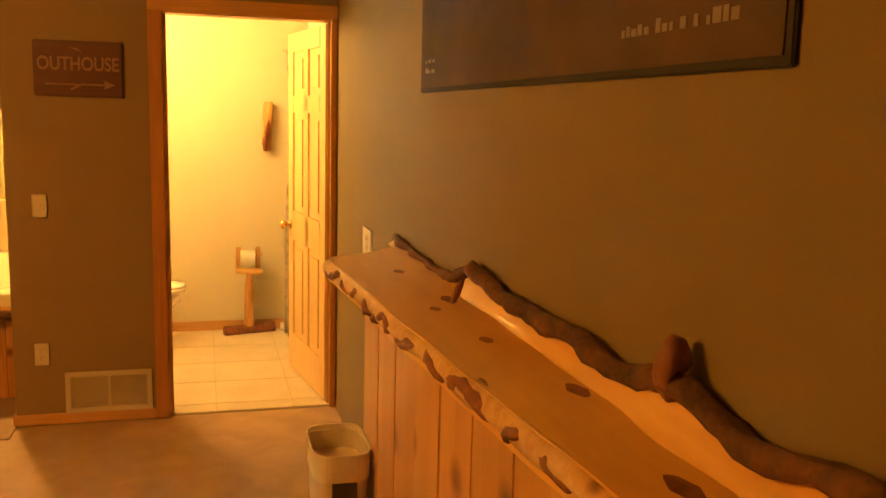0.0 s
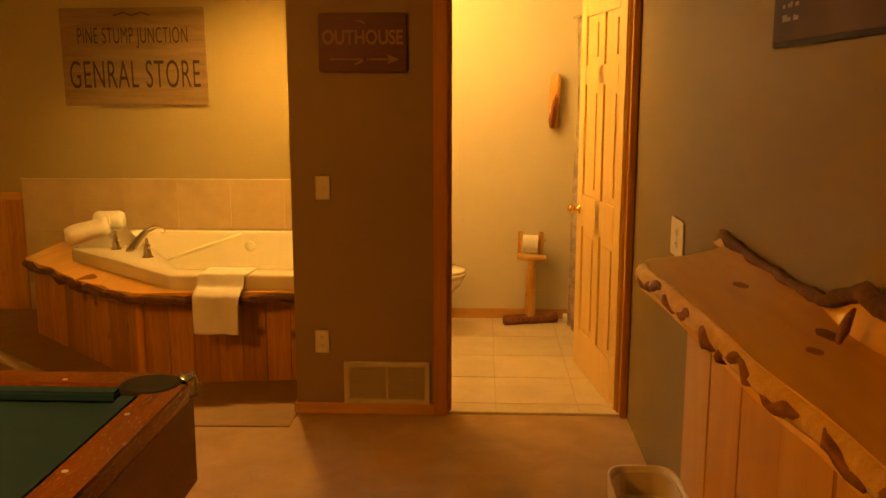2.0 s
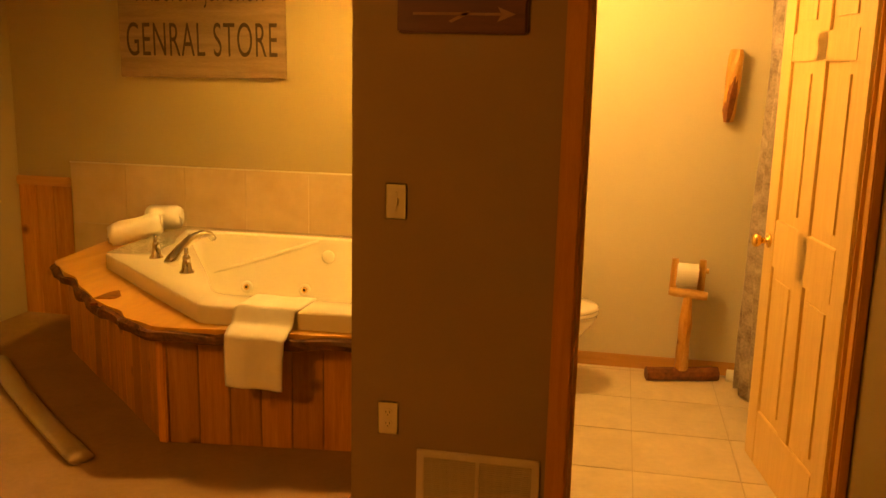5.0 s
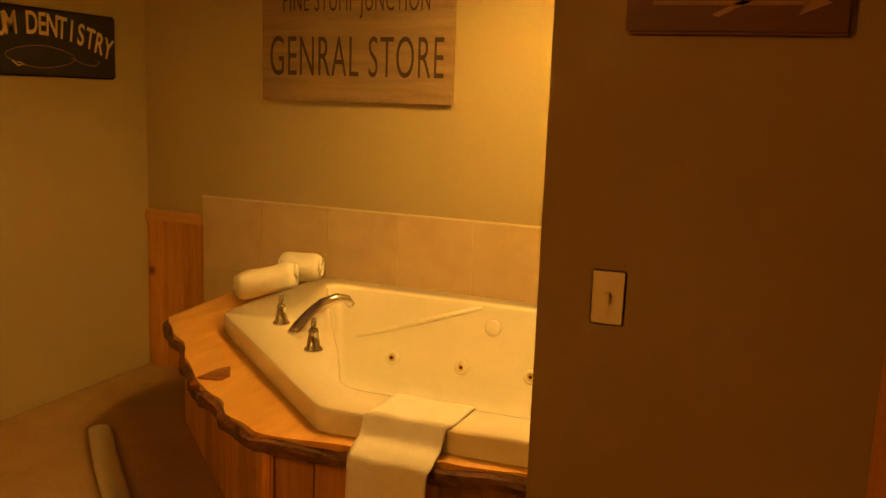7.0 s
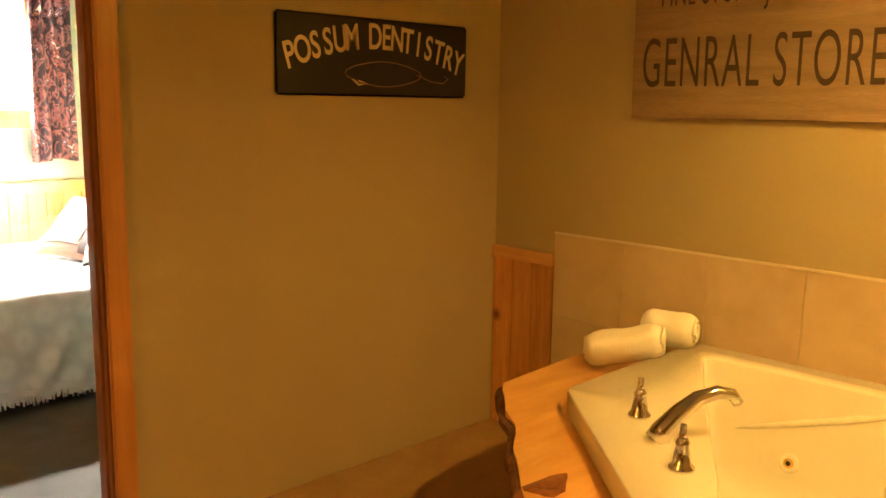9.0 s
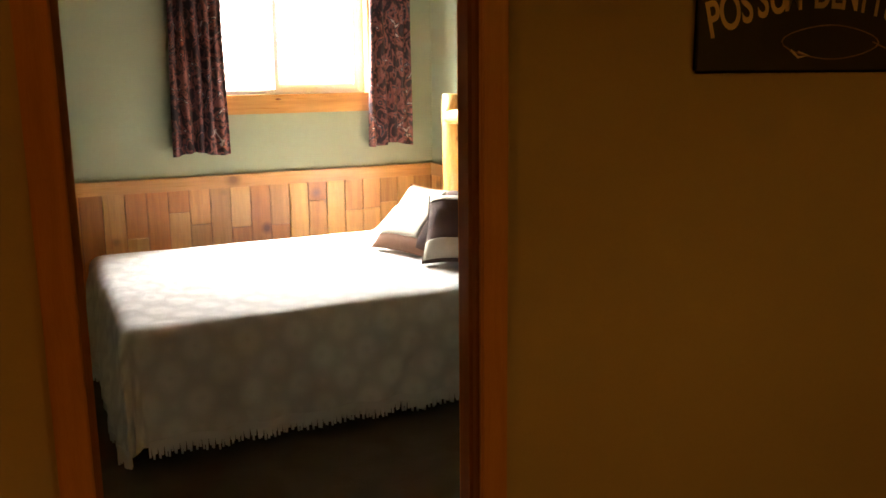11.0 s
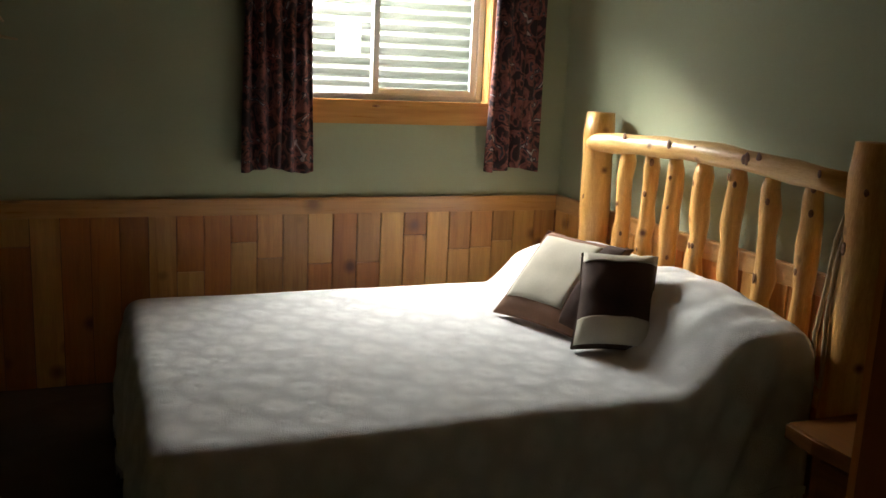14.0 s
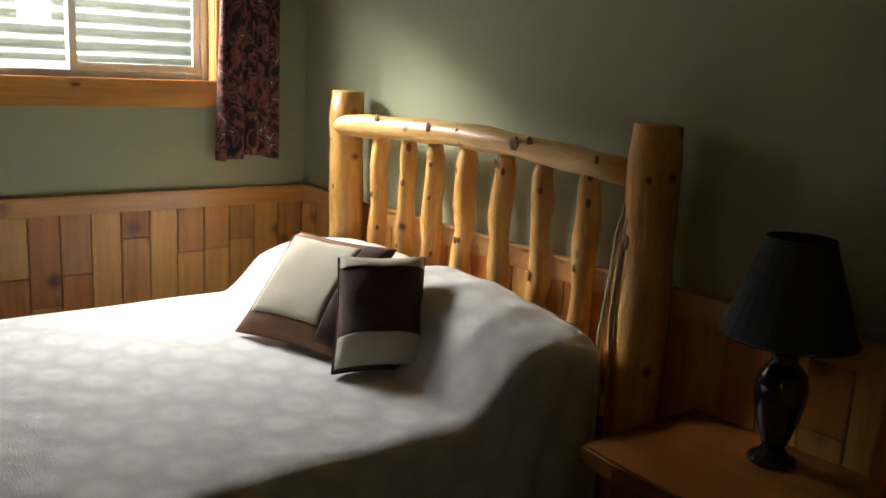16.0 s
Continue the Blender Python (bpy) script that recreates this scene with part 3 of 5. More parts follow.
def door_box(x0, x1, z0, z1, d0, d1, bev=0.003):
    bm = box(x0, x1, d0, d1, z0, z1, bev)
    bm.transform(DM)
    return bm


for x0, x1, z0, z1, nm in ((0, 0.11, 0, DHH, "stile"), (DW - 0.11, DW, 0, DHH, "stile"), (0.35, 0.45, 0.22, DHH - 0.11, "mullion"), (0.11, DW - 0.11, 0, 0.22, "rail"), (0.11, DW - 0.11, 0.80, 0.98, "rail"), (0.11, DW - 0.11, 1.56, 1.66, "rail"), (0.11, DW - 0.11, DHH - 0.11, DHH, "rail")):
    part(nm, door_box(x0, x1, z0, z1, -DT / 2, DT / 2), DOOR_WOOD, dr)
for x0, x1 in ((0.11, 0.35), (0.45, DW - 0.11)):
    for z0, z1 in ((0.22, 0.80), (0.98, 1.56), (1.66, DHH - 0.11)):
        bm = box(x0, x1, -0.008, 0.008, z0, z1)
        box(x0 + 0.035, x1 - 0.035, -0.0145, 0.0145, z0 + 0.035, z1 - 0.035, 0.006, bm)
        bm.transform(DM)
        part("panel", bm, DOOR_WOOD, dr)
for sgn in (-1, 1):
    bm = lathe(0, 0, [(0.027, 0), (0.027, 0.006), (0.012, 0.008), (0.011, 0.03), (0.02, 0.036), (0.026, 0.046), (0.026, 0.056), (0.018, 0.064), (0.006, 0.066)], 20)
    bm.transform(DM @ Matrix.Translation((DW - 0.06, sgn * DT / 2, 0.89)) @ Matrix.Rotation(-sgn * math.pi / 2, 4, "X"))
    part("door_knob", bm, BRASS, dr, "polished brass knob", True)
for z in (0.2, 1.02, 1.82):
    bm = box(-0.012, 0.004, -0.045, 0.0, z - 0.045, z + 0.045, 0.001)
    tube([(-0.006, -0.022, z - 0.048), (-0.006, -0.022, z + 0.048)], [0.006, 0.006], 10, bm=bm)
    bm.transform(DM)
    part("hinge", bm, BRASS, dr, "brass butt hinge")

# toilet paper stand made of small logs
ts = thing("paper_stand", (-0.22, 1.70, 0), "peeled-log toilet paper stand with a half-log foot", "paper stand")
part("foot", tube(line((-0.40, 1.655, 0.034), (-0.045, 1.74, 0.036), 8), [0.036] * 8, 12, 0.15, 3), BARK_RED, ts, "reddish half-log foot")
part("post", tube(line((-0.228, 1.70, 0.06), (-0.222, 1.70, 0.44), 9), [0.034, 0.032, 0.033, 0.031, 0.032, 0.033, 0.03, 0.026, 0.02], 12, 0.12, 5), LOG, ts)
part("crossbar", tube(line((-0.315, 1.70, 0.462), (-0.13, 1.70, 0.445), 7), [0.02, 0.024, 0.023, 0.025, 0.024, 0.025, 0.021], 12, 0.15, 8), LOG_H, ts)
for x, s in ((-0.297, 1), (-0.163, 2)):
    part("arm", tube(line((x, 1.715, 0.45), (x + 0.004, 1.715, 0.625), 5), [0.019, 0.018, 0.018, 0.019, 0.017], 10, 0.15, s), LOG, ts)
part("spindle", tube(line((-0.30, 1.715, 0.575), (-0.13, 1.715, 0.57), 4), [0.011, 0.011, 0.011, 0.013], 10, 0.1, 4), LOG_H, ts)
bm = bmesh.new()
tube(line((-0.283, 1.715, 0.548), (-0.182, 1.715, 0.545), 2), [0.056, 0.056], 24, bm=bm)
solid("toilet_roll", bm, PAPER, "white toilet roll on the log stand", "toilet roll")
t = thing("tape_roll", (0.03, 1.74, 0), "small white roll with a dark core on the bathroom floor", "tape roll")
bm = tube(line((0.0, 1.745, 0.032), (0.05, 1.735, 0.032), 2), [0.032, 0.032], 20)
part("roll", bm, PAPER, t)
part("core", tube(line((0.0495, 1.735, 0.032), (0.052, 1.7345, 0.032), 2), [0.018, 0.018], 16), SLOT, t)

# split-log hook on the back wall
hk = thing("log_hook", (-0.075, YBATH - 0.03, 1.30), "split-log coat hook with bark on the bathroom wall", "wall hook")
part("log", tube([(-0.085, YBATH - 0.03, 1.30), (-0.089, YBATH - 0.035, 1.34), (-0.088, YBATH - 0.04, 1.40), (-0.084, YBATH - 0.04, 1.48), (-0.08, YBATH - 0.04, 1.55), (-0.077, YBATH - 0.036, 1.61), (-0.076, YBATH - 0.032, 1.64)], [0.024, 0.03, 0.031, 0.033, 0.034, 0.034, 0.03], 12, 0.3, 6), LOG, hk)
part("bark", tube([(-0.098, YBATH - 0.047, 1.30), (-0.1, YBATH - 0.052, 1.35), (-0.09, YBATH - 0.058, 1.44), (-0.078, YBATH - 0.058, 1.54)], [0.016, 0.027, 0.024, 0.012], 10, 0.7, 2), BARK_RED, hk, "dark bark strip")

# printed cloth hanging behind the door
def bath_cloth(u, v):
    x0, y0, x1, y1 = 0.03, 1.58, 0.15, 1.0
    fold = 0.022 * math.sin(u * 34 + 0.8 * math.sin(v * 4)) * (0.6 + 0.4 * v)
    return (x0 + (x1 - x0) * u + fold + 0.012 * math.sin(v * 6 + u * 4), y0 + (y1 - y0) * u, 1.98 - 1.955 * v + 0.01 * math.sin(u * 21))
bc = thing("bath_curtain", (0.1, 1.3, 0.02), "grey-brown printed shower curtain hanging in folds behind the door", "shower curtain")
part("cloth", sheet(bath_cloth, 90, 24, thick=0.003), BATH_CLOTH, bc, "", True)
part("rod", tube([(0.035, YBATH, 2.0), (0.15, 0.96, 2.0)], [0.011, 0.011], 12), CHROME, bc, "slim chrome curtain rod")
for k_ in range(10):
    u_ = (k_ + 0.5) / 10
    x_, y_ = 0.065 + 0.085 * u_, 1.58 - 0.58 * u_
    part("ring", tube([(x_ + 0.017 * math.cos(a_ * math.pi / 6), y_, 1.995 + 0.017 * math.sin(a_ * math.pi / 6)) for a_ in range(13)], [0.002] * 13, 6), CHROME, bc)

# toilet, its bowl pointing away from the wall
to = thing("toilet", (-1.0, 1.38, 0), "white porcelain toilet with closed lid", "toilet")


def oval(cx, cy, ax, ay, prof, seg=28):
    bm = bmesh.new()
    rings = []
    for s, z, dx in prof:
        rings.append([bm.verts.new((cx + dx + ax * s * math.cos(2 * math.pi * k / seg), cy + ay * s * math.sin(2 * math.pi * k / seg), z)) for k in range(seg)])
    for a, b in zip(rings, rings[1:]):
        for k in range(seg):
            bm.faces.new((a[k], a[(k + 1) % seg], b[(k + 1) % seg], b[k]))
    bm.faces.new(rings[0][::-1])
    bm.faces.new(rings[-1])
    return bm


part("bowl", oval(-0.89, 1.40, 0.235, 0.185, [(0.62, 0.0, -0.05), (0.6, 0.05, -0.05), (0.5, 0.16, -0.04), (0.62, 0.25, -0.02), (0.9, 0.34, 0.0), (1.0, 0.38, 0.0), (0.98, 0.395, 0)]), PORCELAIN, to, smooth=True)
part("seat", oval(-0.89, 1.40, 0.24, 0.188, [(1.0, 0.396, 0), (1.02, 0.406, 0), (1.0, 0.416, 0)]), PORCELAIN, to, smooth=True)
part("lid", oval(-0.89, 1.40, 0.238, 0.186, [(1.0, 0.4165, 0), (1.02, 0.426, 0), (0.97, 0.438, 0), (0.6, 0.444, 0)]), PORCELAIN, to, smooth=True)
part("tank", box(-1.31, -1.13, 1.20, 1.60, 0.38, 0.74, 0.02), PORCELAIN, to)
part("tank_lid", box(-1.315, -1.12, 1.19, 1.61, 0.741, 0.775, 0.01), PORCELAIN, to)
part("lever", box(-1.12, -1.108, 1.23, 1.30, 0.67, 0.685, 0.004), CHROME, to)

# ---- corner tub in the alcove ----
outer = [(-3.05, YB - 0.012), (-3.06, 1.6), (-3.05, 1.13), (-2.61, 0.74), (-2.17, 0.36), (XS - 0.002, 0.395), (XS - 0.002, YB - 0.012)]
inner = [(-2.95, 1.80), (-2.76, 1.48), (-2.57, 1.17), (-2.38, 0.87), (-2.20, 0.55), (XS - 0.09, 0.56), (XS - 0.08, 1.81)]
tb = thing("corner_tub", (-2.2, 1.2, 0.50), "cream acrylic corner whirlpool tub set in a pine surround", "bathtub")


def tub_ring(poly, s, z, centre, n=10, r=0.09):
    """A closed ring of points round a rounded polygon, drawn in towards its middle."""
    ring = []
    k = len(poly)
    for i in range(k):
        p0, p1, p2 = (Vector(poly[(i + j) % k]) for j in (-1, 0, 1))
        a0, a2 = p1 + (p0 - p1) * min(0.3, r / (p0 - p1).length), p1 + (p2 - p1) * min(0.3, r / (p2 - p1).length)
        for q in range(n // 2):
            w = q / (n // 2 - 1)
            ring.append(a0 * (1 - w) ** 2 + p1 * 2 * w * (1 - w) + a2 * w * w)
        b0 = p2 + (p1 - p2) * min(0.3, r / (p1 - p2).length)
        for q in range(1, n // 2):
            ring.append(a2.lerp(b0, q / (n // 2)))
    return [(*(centre + (p - centre) * s), z) for p in ring]


def loft(rings, close=True, bm=None):
    bm = bm or bmesh.new()
    vs = [[bm.verts.new(p) for p in r] for r in rings]
    for r0, r1 in zip(vs, vs[1:]):
        for i in range(len(r0)):
            j = (i + 1) % len(r0)
            bm.faces.new((r0[i], r0[j], r1[j], r1[i]))
    if close:
        bm.faces.new(vs[-1])
    return bm


mid_o, mid_i = Vector((-2.3, 1.2)), sum((Vector(p) for p in inner), Vector((0, 0))) / len(inner)
rim_rings = [tub_ring(outer, f_, z_, mid_o, 10, 0.03) for f_, z_ in ((1.0, 0.523), (1.0, 0.584), (0.997, 0.592), (0.991, 0.5975))]
rim_rings += [tub_ring(inner, f_, z_, mid_i) for f_, z_ in ((1.03, 0.5985), (1.012, 0.597), (1.0, 0.590))]
part("rim", loft(rim_rings, False), WHITE_TUB, tb, "", True)
levels = ((1.0, 0.590), (0.99, 0.565), (0.955, 0.40), (0.925, 0.26), (0.89, 0.195), (0.83, 0.165), (0.7, 0.155), (0.3, 0.15))
part("basin", loft([tub_ring(inner, f_, z_, mid_i) for f_, z_ in levels]), WHITE_TUB, tb, "", True)
part("moulded_ridge", tube([(-2.84, 1.778, 0.352), (-2.6, 1.784, 0.435), (-2.4, 1.792, 0.505), (-2.18, 1.803, 0.582)], [0.010, 0.013, 0.013, 0.009], 10), WHITE_TUB, tb, "moulded diagonal ridge on the basin wall", True)
for x, y, z in ((-2.585, 1.763, 0.306), (-2.247, 1.763, 0.311), (-1.93, 1.763, 0.316)):
    m = Matrix.Translation((x, y, z)) @ Matrix.Rotation(radians(78), 4, "X")
    bm = lathe(0, 0, [(0.032, -0.012), (0.034, 0), (0.034, 0.006), (0.028, 0.010), (0.02, 0.010)], 20)
    bm.transform(m)
    jt = part("jet", bm, WHITE_TUB, tb, "cream whirlpool jet with a brass eye", True)
    bm = lathe(0, 0, [(0.017, 0.008), (0.017, 0.0115), (0.012, 0.0125)], 16)
    bm.transform(m)
    part("trim_ring", bm, BRASS, jt)
    bm = lathe(0, 0, [(0.008, 0.011), (0.008, 0.0135)], 12)
    bm.transform(m)
    part("nozzle", bm, SLOT, jt)
bm = lathe(0, 0, [(0.036, 0), (0.036, 0.008), (0.03, 0.012)], 20)
bm.transform(Matrix.Translation((-2.12, 1.792, 0.50)) @ Matrix.Rotation(radians(80), 4, "X"))
part("suction_cover", bm, WHITE_TUB, tb, smooth=True)
# taps
fc = thing("tub_faucet", (-2.65, 0.97, 0.598), "chrome arched tub spout with two lever taps", "faucet")
dv = Vector((0.62, 0.78, 0)).normalized()
bs = Vector((-2.61, 0.955, 0.598))
pts = [bs, bs + Vector((0, 0, 0.03)) + dv * 0.02, bs + Vector((0, 0, 0.075)) + dv * 0.06, bs + Vector((0, 0, 0.115)) + dv * 0.11, bs + Vector((0, 0, 0.132)) + dv * 0.165, bs + Vector((0, 0, 0.125)) + dv * 0.205, bs + Vector((0, 0, 0.10)) + dv * 0.225]
part("spout", tube(pts, [0.034, 0.031, 0.026, 0.022, 0.019, 0.017, 0.015], 16), CHROME, fc, "chrome arched spout", True)
for p in ((-2.745, 1.08), (-2.462, 0.836)):
    tp = part("tap", lathe(p[0], p[1], [(0.033, 0.597), (0.033, 0.606), (0.024, 0.615), (0.02, 0.645), (0.017, 0.66), (0.019, 0.668), (0.012, 0.68)], 18), CHROME, fc, "chrome tap", True)
    part("lever", tube([(p[0], p[1], 0.672), (p[0] - 0.005, p[1] + 0.008, 0.69), (p[0] - 0.006, p[1] + 0.01, 0.712)], [0.012, 0.01, 0.008], 12), CHROME, tp, "chrome tap lever", True)


# pine deck with a live edge
def wavy(a, b2, n, amp, seed):
    a, b2 = Vector(a), Vector(b2)
    nrm = Vector((b2.y - a.y, a.x - b2.x)).normalized()
    return [tuple(a.lerp(b2, i / n) + nrm * (amp * noise.noise(Vector((i * 0.33 + seed, seed * 1.7, 0.3))) * (1 if 0 < i < n else 0))) for i in range(n)]


edge = wavy((-3.37, 1.19), (-2.70, 0.53), 14, 0.045, 2.0) + wavy((-2.70, 0.53), (-2.325, 0.275), 10, 0.035, 5.0) + wavy((-2.325, 0.275), (XS - 0.002, 0.35), 14, 0.022, 9.0) + [(XS - 0.002, 0.35)]
deck = [(-3.42, YB - 0.013), (-3.41, 1.66)] + edge + [(XS - 0.002, 0.42), (-2.165, 0.385), (-3.035, 1.14), (-3.04, 1.6), (-3.03, YB - 0.013)]
dk = thing("tub_deck", (-2.4, 0.6, 0.47), "honey pine slab deck with a dark bark live edge", "deck")
part("slab", prism(deck, 0.475, 0.522), PINE_H, dk)
part("live_edge", tube([(x, y, 0.487 + 0.006 * math.sin(i * 1.3)) for i, (x, y) in enumerate(edge)], [0.024 + 0.008 * noise.noise(Vector((i * 0.7, 4, 1))) for i in range(len(edge))], 10, 0.5, 11), BARK, dk, "dark glossy bark edge")
part("bark_inclusion", tube([(-2.72, 0.555, 0.505), (-2.725, 0.60, 0.517), (-2.73, 0.65, 0.520), (-2.735, 0.70, 0.521), (-2.75, 0.75, 0.520)], [0.05, 0.048, 0.04, 0.026, 0.008], 12, 0.6, 3, squash=0.18), BARK_RED, dk, "red-brown bark pocket")


def plank_row(thing_ob, a, b2, z0, z1, width, thick, material, seed, split=True, name="plank"):
    """Upright boards side by side from a to b2, some of them in two lengths."""
    rnd = random.Random(seed)
    a, b2 = Vector((*a, 0)), Vector((*b2, 0))
    d = (b2 - a)
    length = d.length
    d.normalize()
    nrm = Vector((d.y, -d.x, 0))
    n = max(1, round(length / width))
    w = length / n
    for i in range(n):
        cuts = [z0, z1]
        if split and rnd.random() < 0.62:
            cuts = [z0, z0 + (z1 - z0) * rnd.uniform(0.3, 0.85), z1]
        for c0, c1 in zip(cuts, cuts[1:]):
            bm = box(0.0016, w - 0.0016, -thick + rnd.uniform(-0.002, 0.002), 0, c0 + 0.0014, c1 - 0.0014, 0.003)
            m = Matrix.Identity(4)
            p = a + d * (w * i)
            for r_ in range(3):
                m[r_][0], m[r_][1], m[r_][2], m[r_][3] = d[r_], -nrm[r_], (0, 0, 1)[r_], p[r_]
            bm.transform(m)
            part(name, bm, rnd.choice(material) if isinstance(material, tuple) else material, thing_ob)


ts2 = thing("tub_surround", (-2.4, 0.7, 0), "knotty pine plank skirting below the tub deck", "tub surround")
part("backing", prism([(-3.37, 1.37), (-2.315, 0.415), (XS - 0.004, 0.53), (XS - 0.004, 0.56), (-2.3, 0.45), (-3.33, 1.40)], 0, 0.473), BARK, ts2)
plank_row(ts2, (-3.39, 1.345), (-2.345, 0.385), 0.0, 0.474, 0.118, 0.016, PINE, 4, False)
plank_row(ts2, (-2.325, 0.392), (XS - 0.004, 0.50), 0.0, 0.474, 0.13, 0.016, PINE, 7, False)
part("corner_post", box(-2.365, -2.325, 0.36, 0.40, 0, 0.474, 0.006), PINE, ts2)
plank_row(ts2, (-3.405, 1.70), (-3.395, 1.36), 0.0, 0.474, 0.115, 0.016, PINE, 9, False)

# tiled splash and wainscot panel behind the tub
sp = tagged(part("tile_splash", box(-3.752, XS, YB - 0.006, YB, 0, 0.93), GROUT), "beige ceramic tile splashback above the tub", "tile splashback", kind="structure")
xs = [-3.752, -3.40, -3.027, -2.655, -2.283, -1.911, XS]
for x0, x1 in zip(xs, xs[1:]):
    for z0, z1 in ((0.205, 0.578), (0.581, 0.934)):
        part("tile", box(x0 + 0.0012, x1 - 0.0012, YB - 0.0125, YB - 0.0055, z0 + 0.001, z1 - 0.001, 0.0018), TILE_WALL, sp)
trim("tile_edge", box(-3.756, XS, YB - 0.0145, YB, 0.934, 0.942, 0.002), PLATE, "cream bullnose edge on the tile", "tile trim")
wp = thing("wainscot_panel", (-3.93, YB, 0), "knotty pine wainscot panel beside the tub tile", "wainscot")
plank_row(wp, (XL + 0.002, YB), (-3.757, YB), 0.0, 0.79, 0.115, 0.014, PINE, 12, False)
part("cap", box(XL + 0.001, -3.755, YB - 0.03, YB, 0.79, 0.845, 0.006), OAK_H, wp)

# rolled towels and hanging hand towel
def rolled(p0, p1, r, seed):
    bm = tube(line(p0, p1, 9), [r * 0.86, r, r * 1.02, r, r * 0.98, r * 1.01, r, r * 0.98, r * 0.84], 20, 0.1, seed)
    d = (Vector(p1) - Vector(p0)).normalized()
    side = d.cross(Vector((0, 0, 1))).normalized()
    for s in (0, 1):
        e = Vector(p1 if s else p0)
        spiral = [e + d * (0.004 if s else -0.004) + (side * math.cos(w * 0.7) + Vector((0, 0, 1)) * math.sin(w * 0.7)) * r * 0.75 * (1 - w / 26) for w in range(24)]
        tube(spiral, [0.006] * 24, 6, bm=bm)
    return bm


t = solid("rolled_towel", rolled((-3.275, 1.55, 0.592), (-3.035, 1.66, 0.660), 0.064, 1), TOWEL, "rolled white terry towel on the tub corner", "towel", "rolled towels", smooth=True)
solid("rolled_towel", rolled((-3.17, 1.765, 0.668), (-2.995, 1.815, 0.668), 0.066, 3), TOWEL, "rolled white terry towel on the tub rim", "towel", "rolled towels", smooth=True)


def hand_towel(u, v):
    x = -2.03 + 0.255 * u + 0.02 * v * (0.5 - u)
    s = v * 0.62
    ripple = 0.006 * math.sin(u * 9 + v * 2.5)
    if s < 0.17:
        return (x + 0.02 * (1 - v), 0.545 - s, 0.606 + ripple * 0.3)
    if s < 0.25:
        w = (s - 0.17) / 0.08
        return (x, 0.375 - 0.035 * w, 0.606 - 0.062 * w)
    if s < 0.32:
        w = (s - 0.25) / 0.07
        return (x, 0.34 - 0.075 * w, 0.544 - 0.012 * w - 0.02 * w * w)
    w = s - 0.32
    return (x + 0.004 * math.sin(u * 5), 0.262 - 0.012 * math.sin(w * 8) + ripple, 0.512 - w * 0.66)


solid("hand_towel", sheet(hand_towel, 16, 44, thick=0.008), TOWEL, "white hand towel draped over the tub deck", "towel", smooth=True)

# ---- signs ----
def board_sign(name, label, origin, right, up, w, h, depth, material, tilt=0.0, bevel=0.004):
    m = face_matrix(origin, right, up) @ Matrix.Rotation(tilt, 4, "Z")
    t = thing(name, origin, label, "sign")
    bm = box(-w / 2, w / 2, -h / 2, h / 2, 0.002, depth, bevel)
    bm.transform(m)
    part("board", bm, material, t)
    return t, m


t, m = board_sign("store_sign", "weathered board sign lettered GENRAL STORE", (-2.90, YB, 1.762), (1, 0, 0), (0, 0, 1), 0.985, 0.645, 0.022, BARN, 0.008)
for text, size, y, sx in (("PINE STUMP JUNCTION", 0.135, 0.135, 0.49), ("GENRAL STORE", 0.235, -0.125, 0.505)):
    bm = words(text, size, m @ Matrix.Translation((0, y, 0.0225)) @ Matrix.Diagonal((sx, 1.12, 1, 1)), 0.0015, 1.1, -0.001)
    part("lettering", bm, LETTER, t, "charred brown capital letters")
bm = tube([m @ Vector(p) for p in ((-0.12, 0.27, 0.024), (-0.05, 0.29, 0.024), (0.0, 0.27, 0.024), (0.07, 0.29, 0.024), (0.13, 0.27, 0.024))], [0.004] * 5, 6)
part("scroll_mark", bm, LETTER, t)

t, m = board_sign("outhouse_sign", "dark red-brown wooden sign lettered OUTHOUSE with an arrow", (-1.092, 0, 1.757), (1, 0, 0), (0, 0, 1), 0.40, 0.262, 0.02, SIGN_RED, 0.0, 0.006)
part("lettering", words("OUTHOUSE", 0.088, m @ Matrix.Translation((0, 0.02, 0.0205)) @ Matrix.Diagonal((0.78, 1.0, 1, 1)), 0.001), FAINT_INK, t, "faded letters")
bm = box(-0.15, 0.125, -0.078, -0.070, 0.0202, 0.0215)
bm.transform(m)
part("arrow_shaft", bm, FAINT_INK, t, "faded painted arrow")
for nm, poly in (("arrow_head", [(0.11, -0.052), (0.165, -0.074), (0.11, -0.096), (0.122, -0.074)]), ("feather_mark", [(-0.04, 0.10), (0.0, 0.085), (0.02, 0.075), (0.0, 0.095)]), ("feather_mark", [(-0.03, -0.10), (0.03, -0.07), (0.02, -0.065), (-0.04, -0.095)])):
    bm = prism(poly, 0.0202, 0.0215)
    bm.transform(m)
    part(nm, bm, FAINT_INK, t)

t, m = board_sign("dentistry_sign", "black board sign lettered POSSUM DENTISTRY in cream", (XL, 1.235, 1.652), (0, 1, 0), (0, 0, 1), 0.965, 0.295, 0.018, SIGN_BLACK, -0.004, 0.008)
txt = "POSSUM DENTISTRY"
for i, ch in enumerate(txt):
    if ch == " ":
        continue
    q = (i - 7.5) / 7.5
    x, y = q * 0.425, 0.075 - 0.085 * q * q
    part("letter", words(ch, 0.13, m @ Matrix.Translation((x, y, 0.0185)) @ Matrix.Rotation(-0.28 * q, 4, "Z") @ Matrix.Diagonal((0.72, 1.05, 1, 1)), 0.001), CREAM_INK, t)
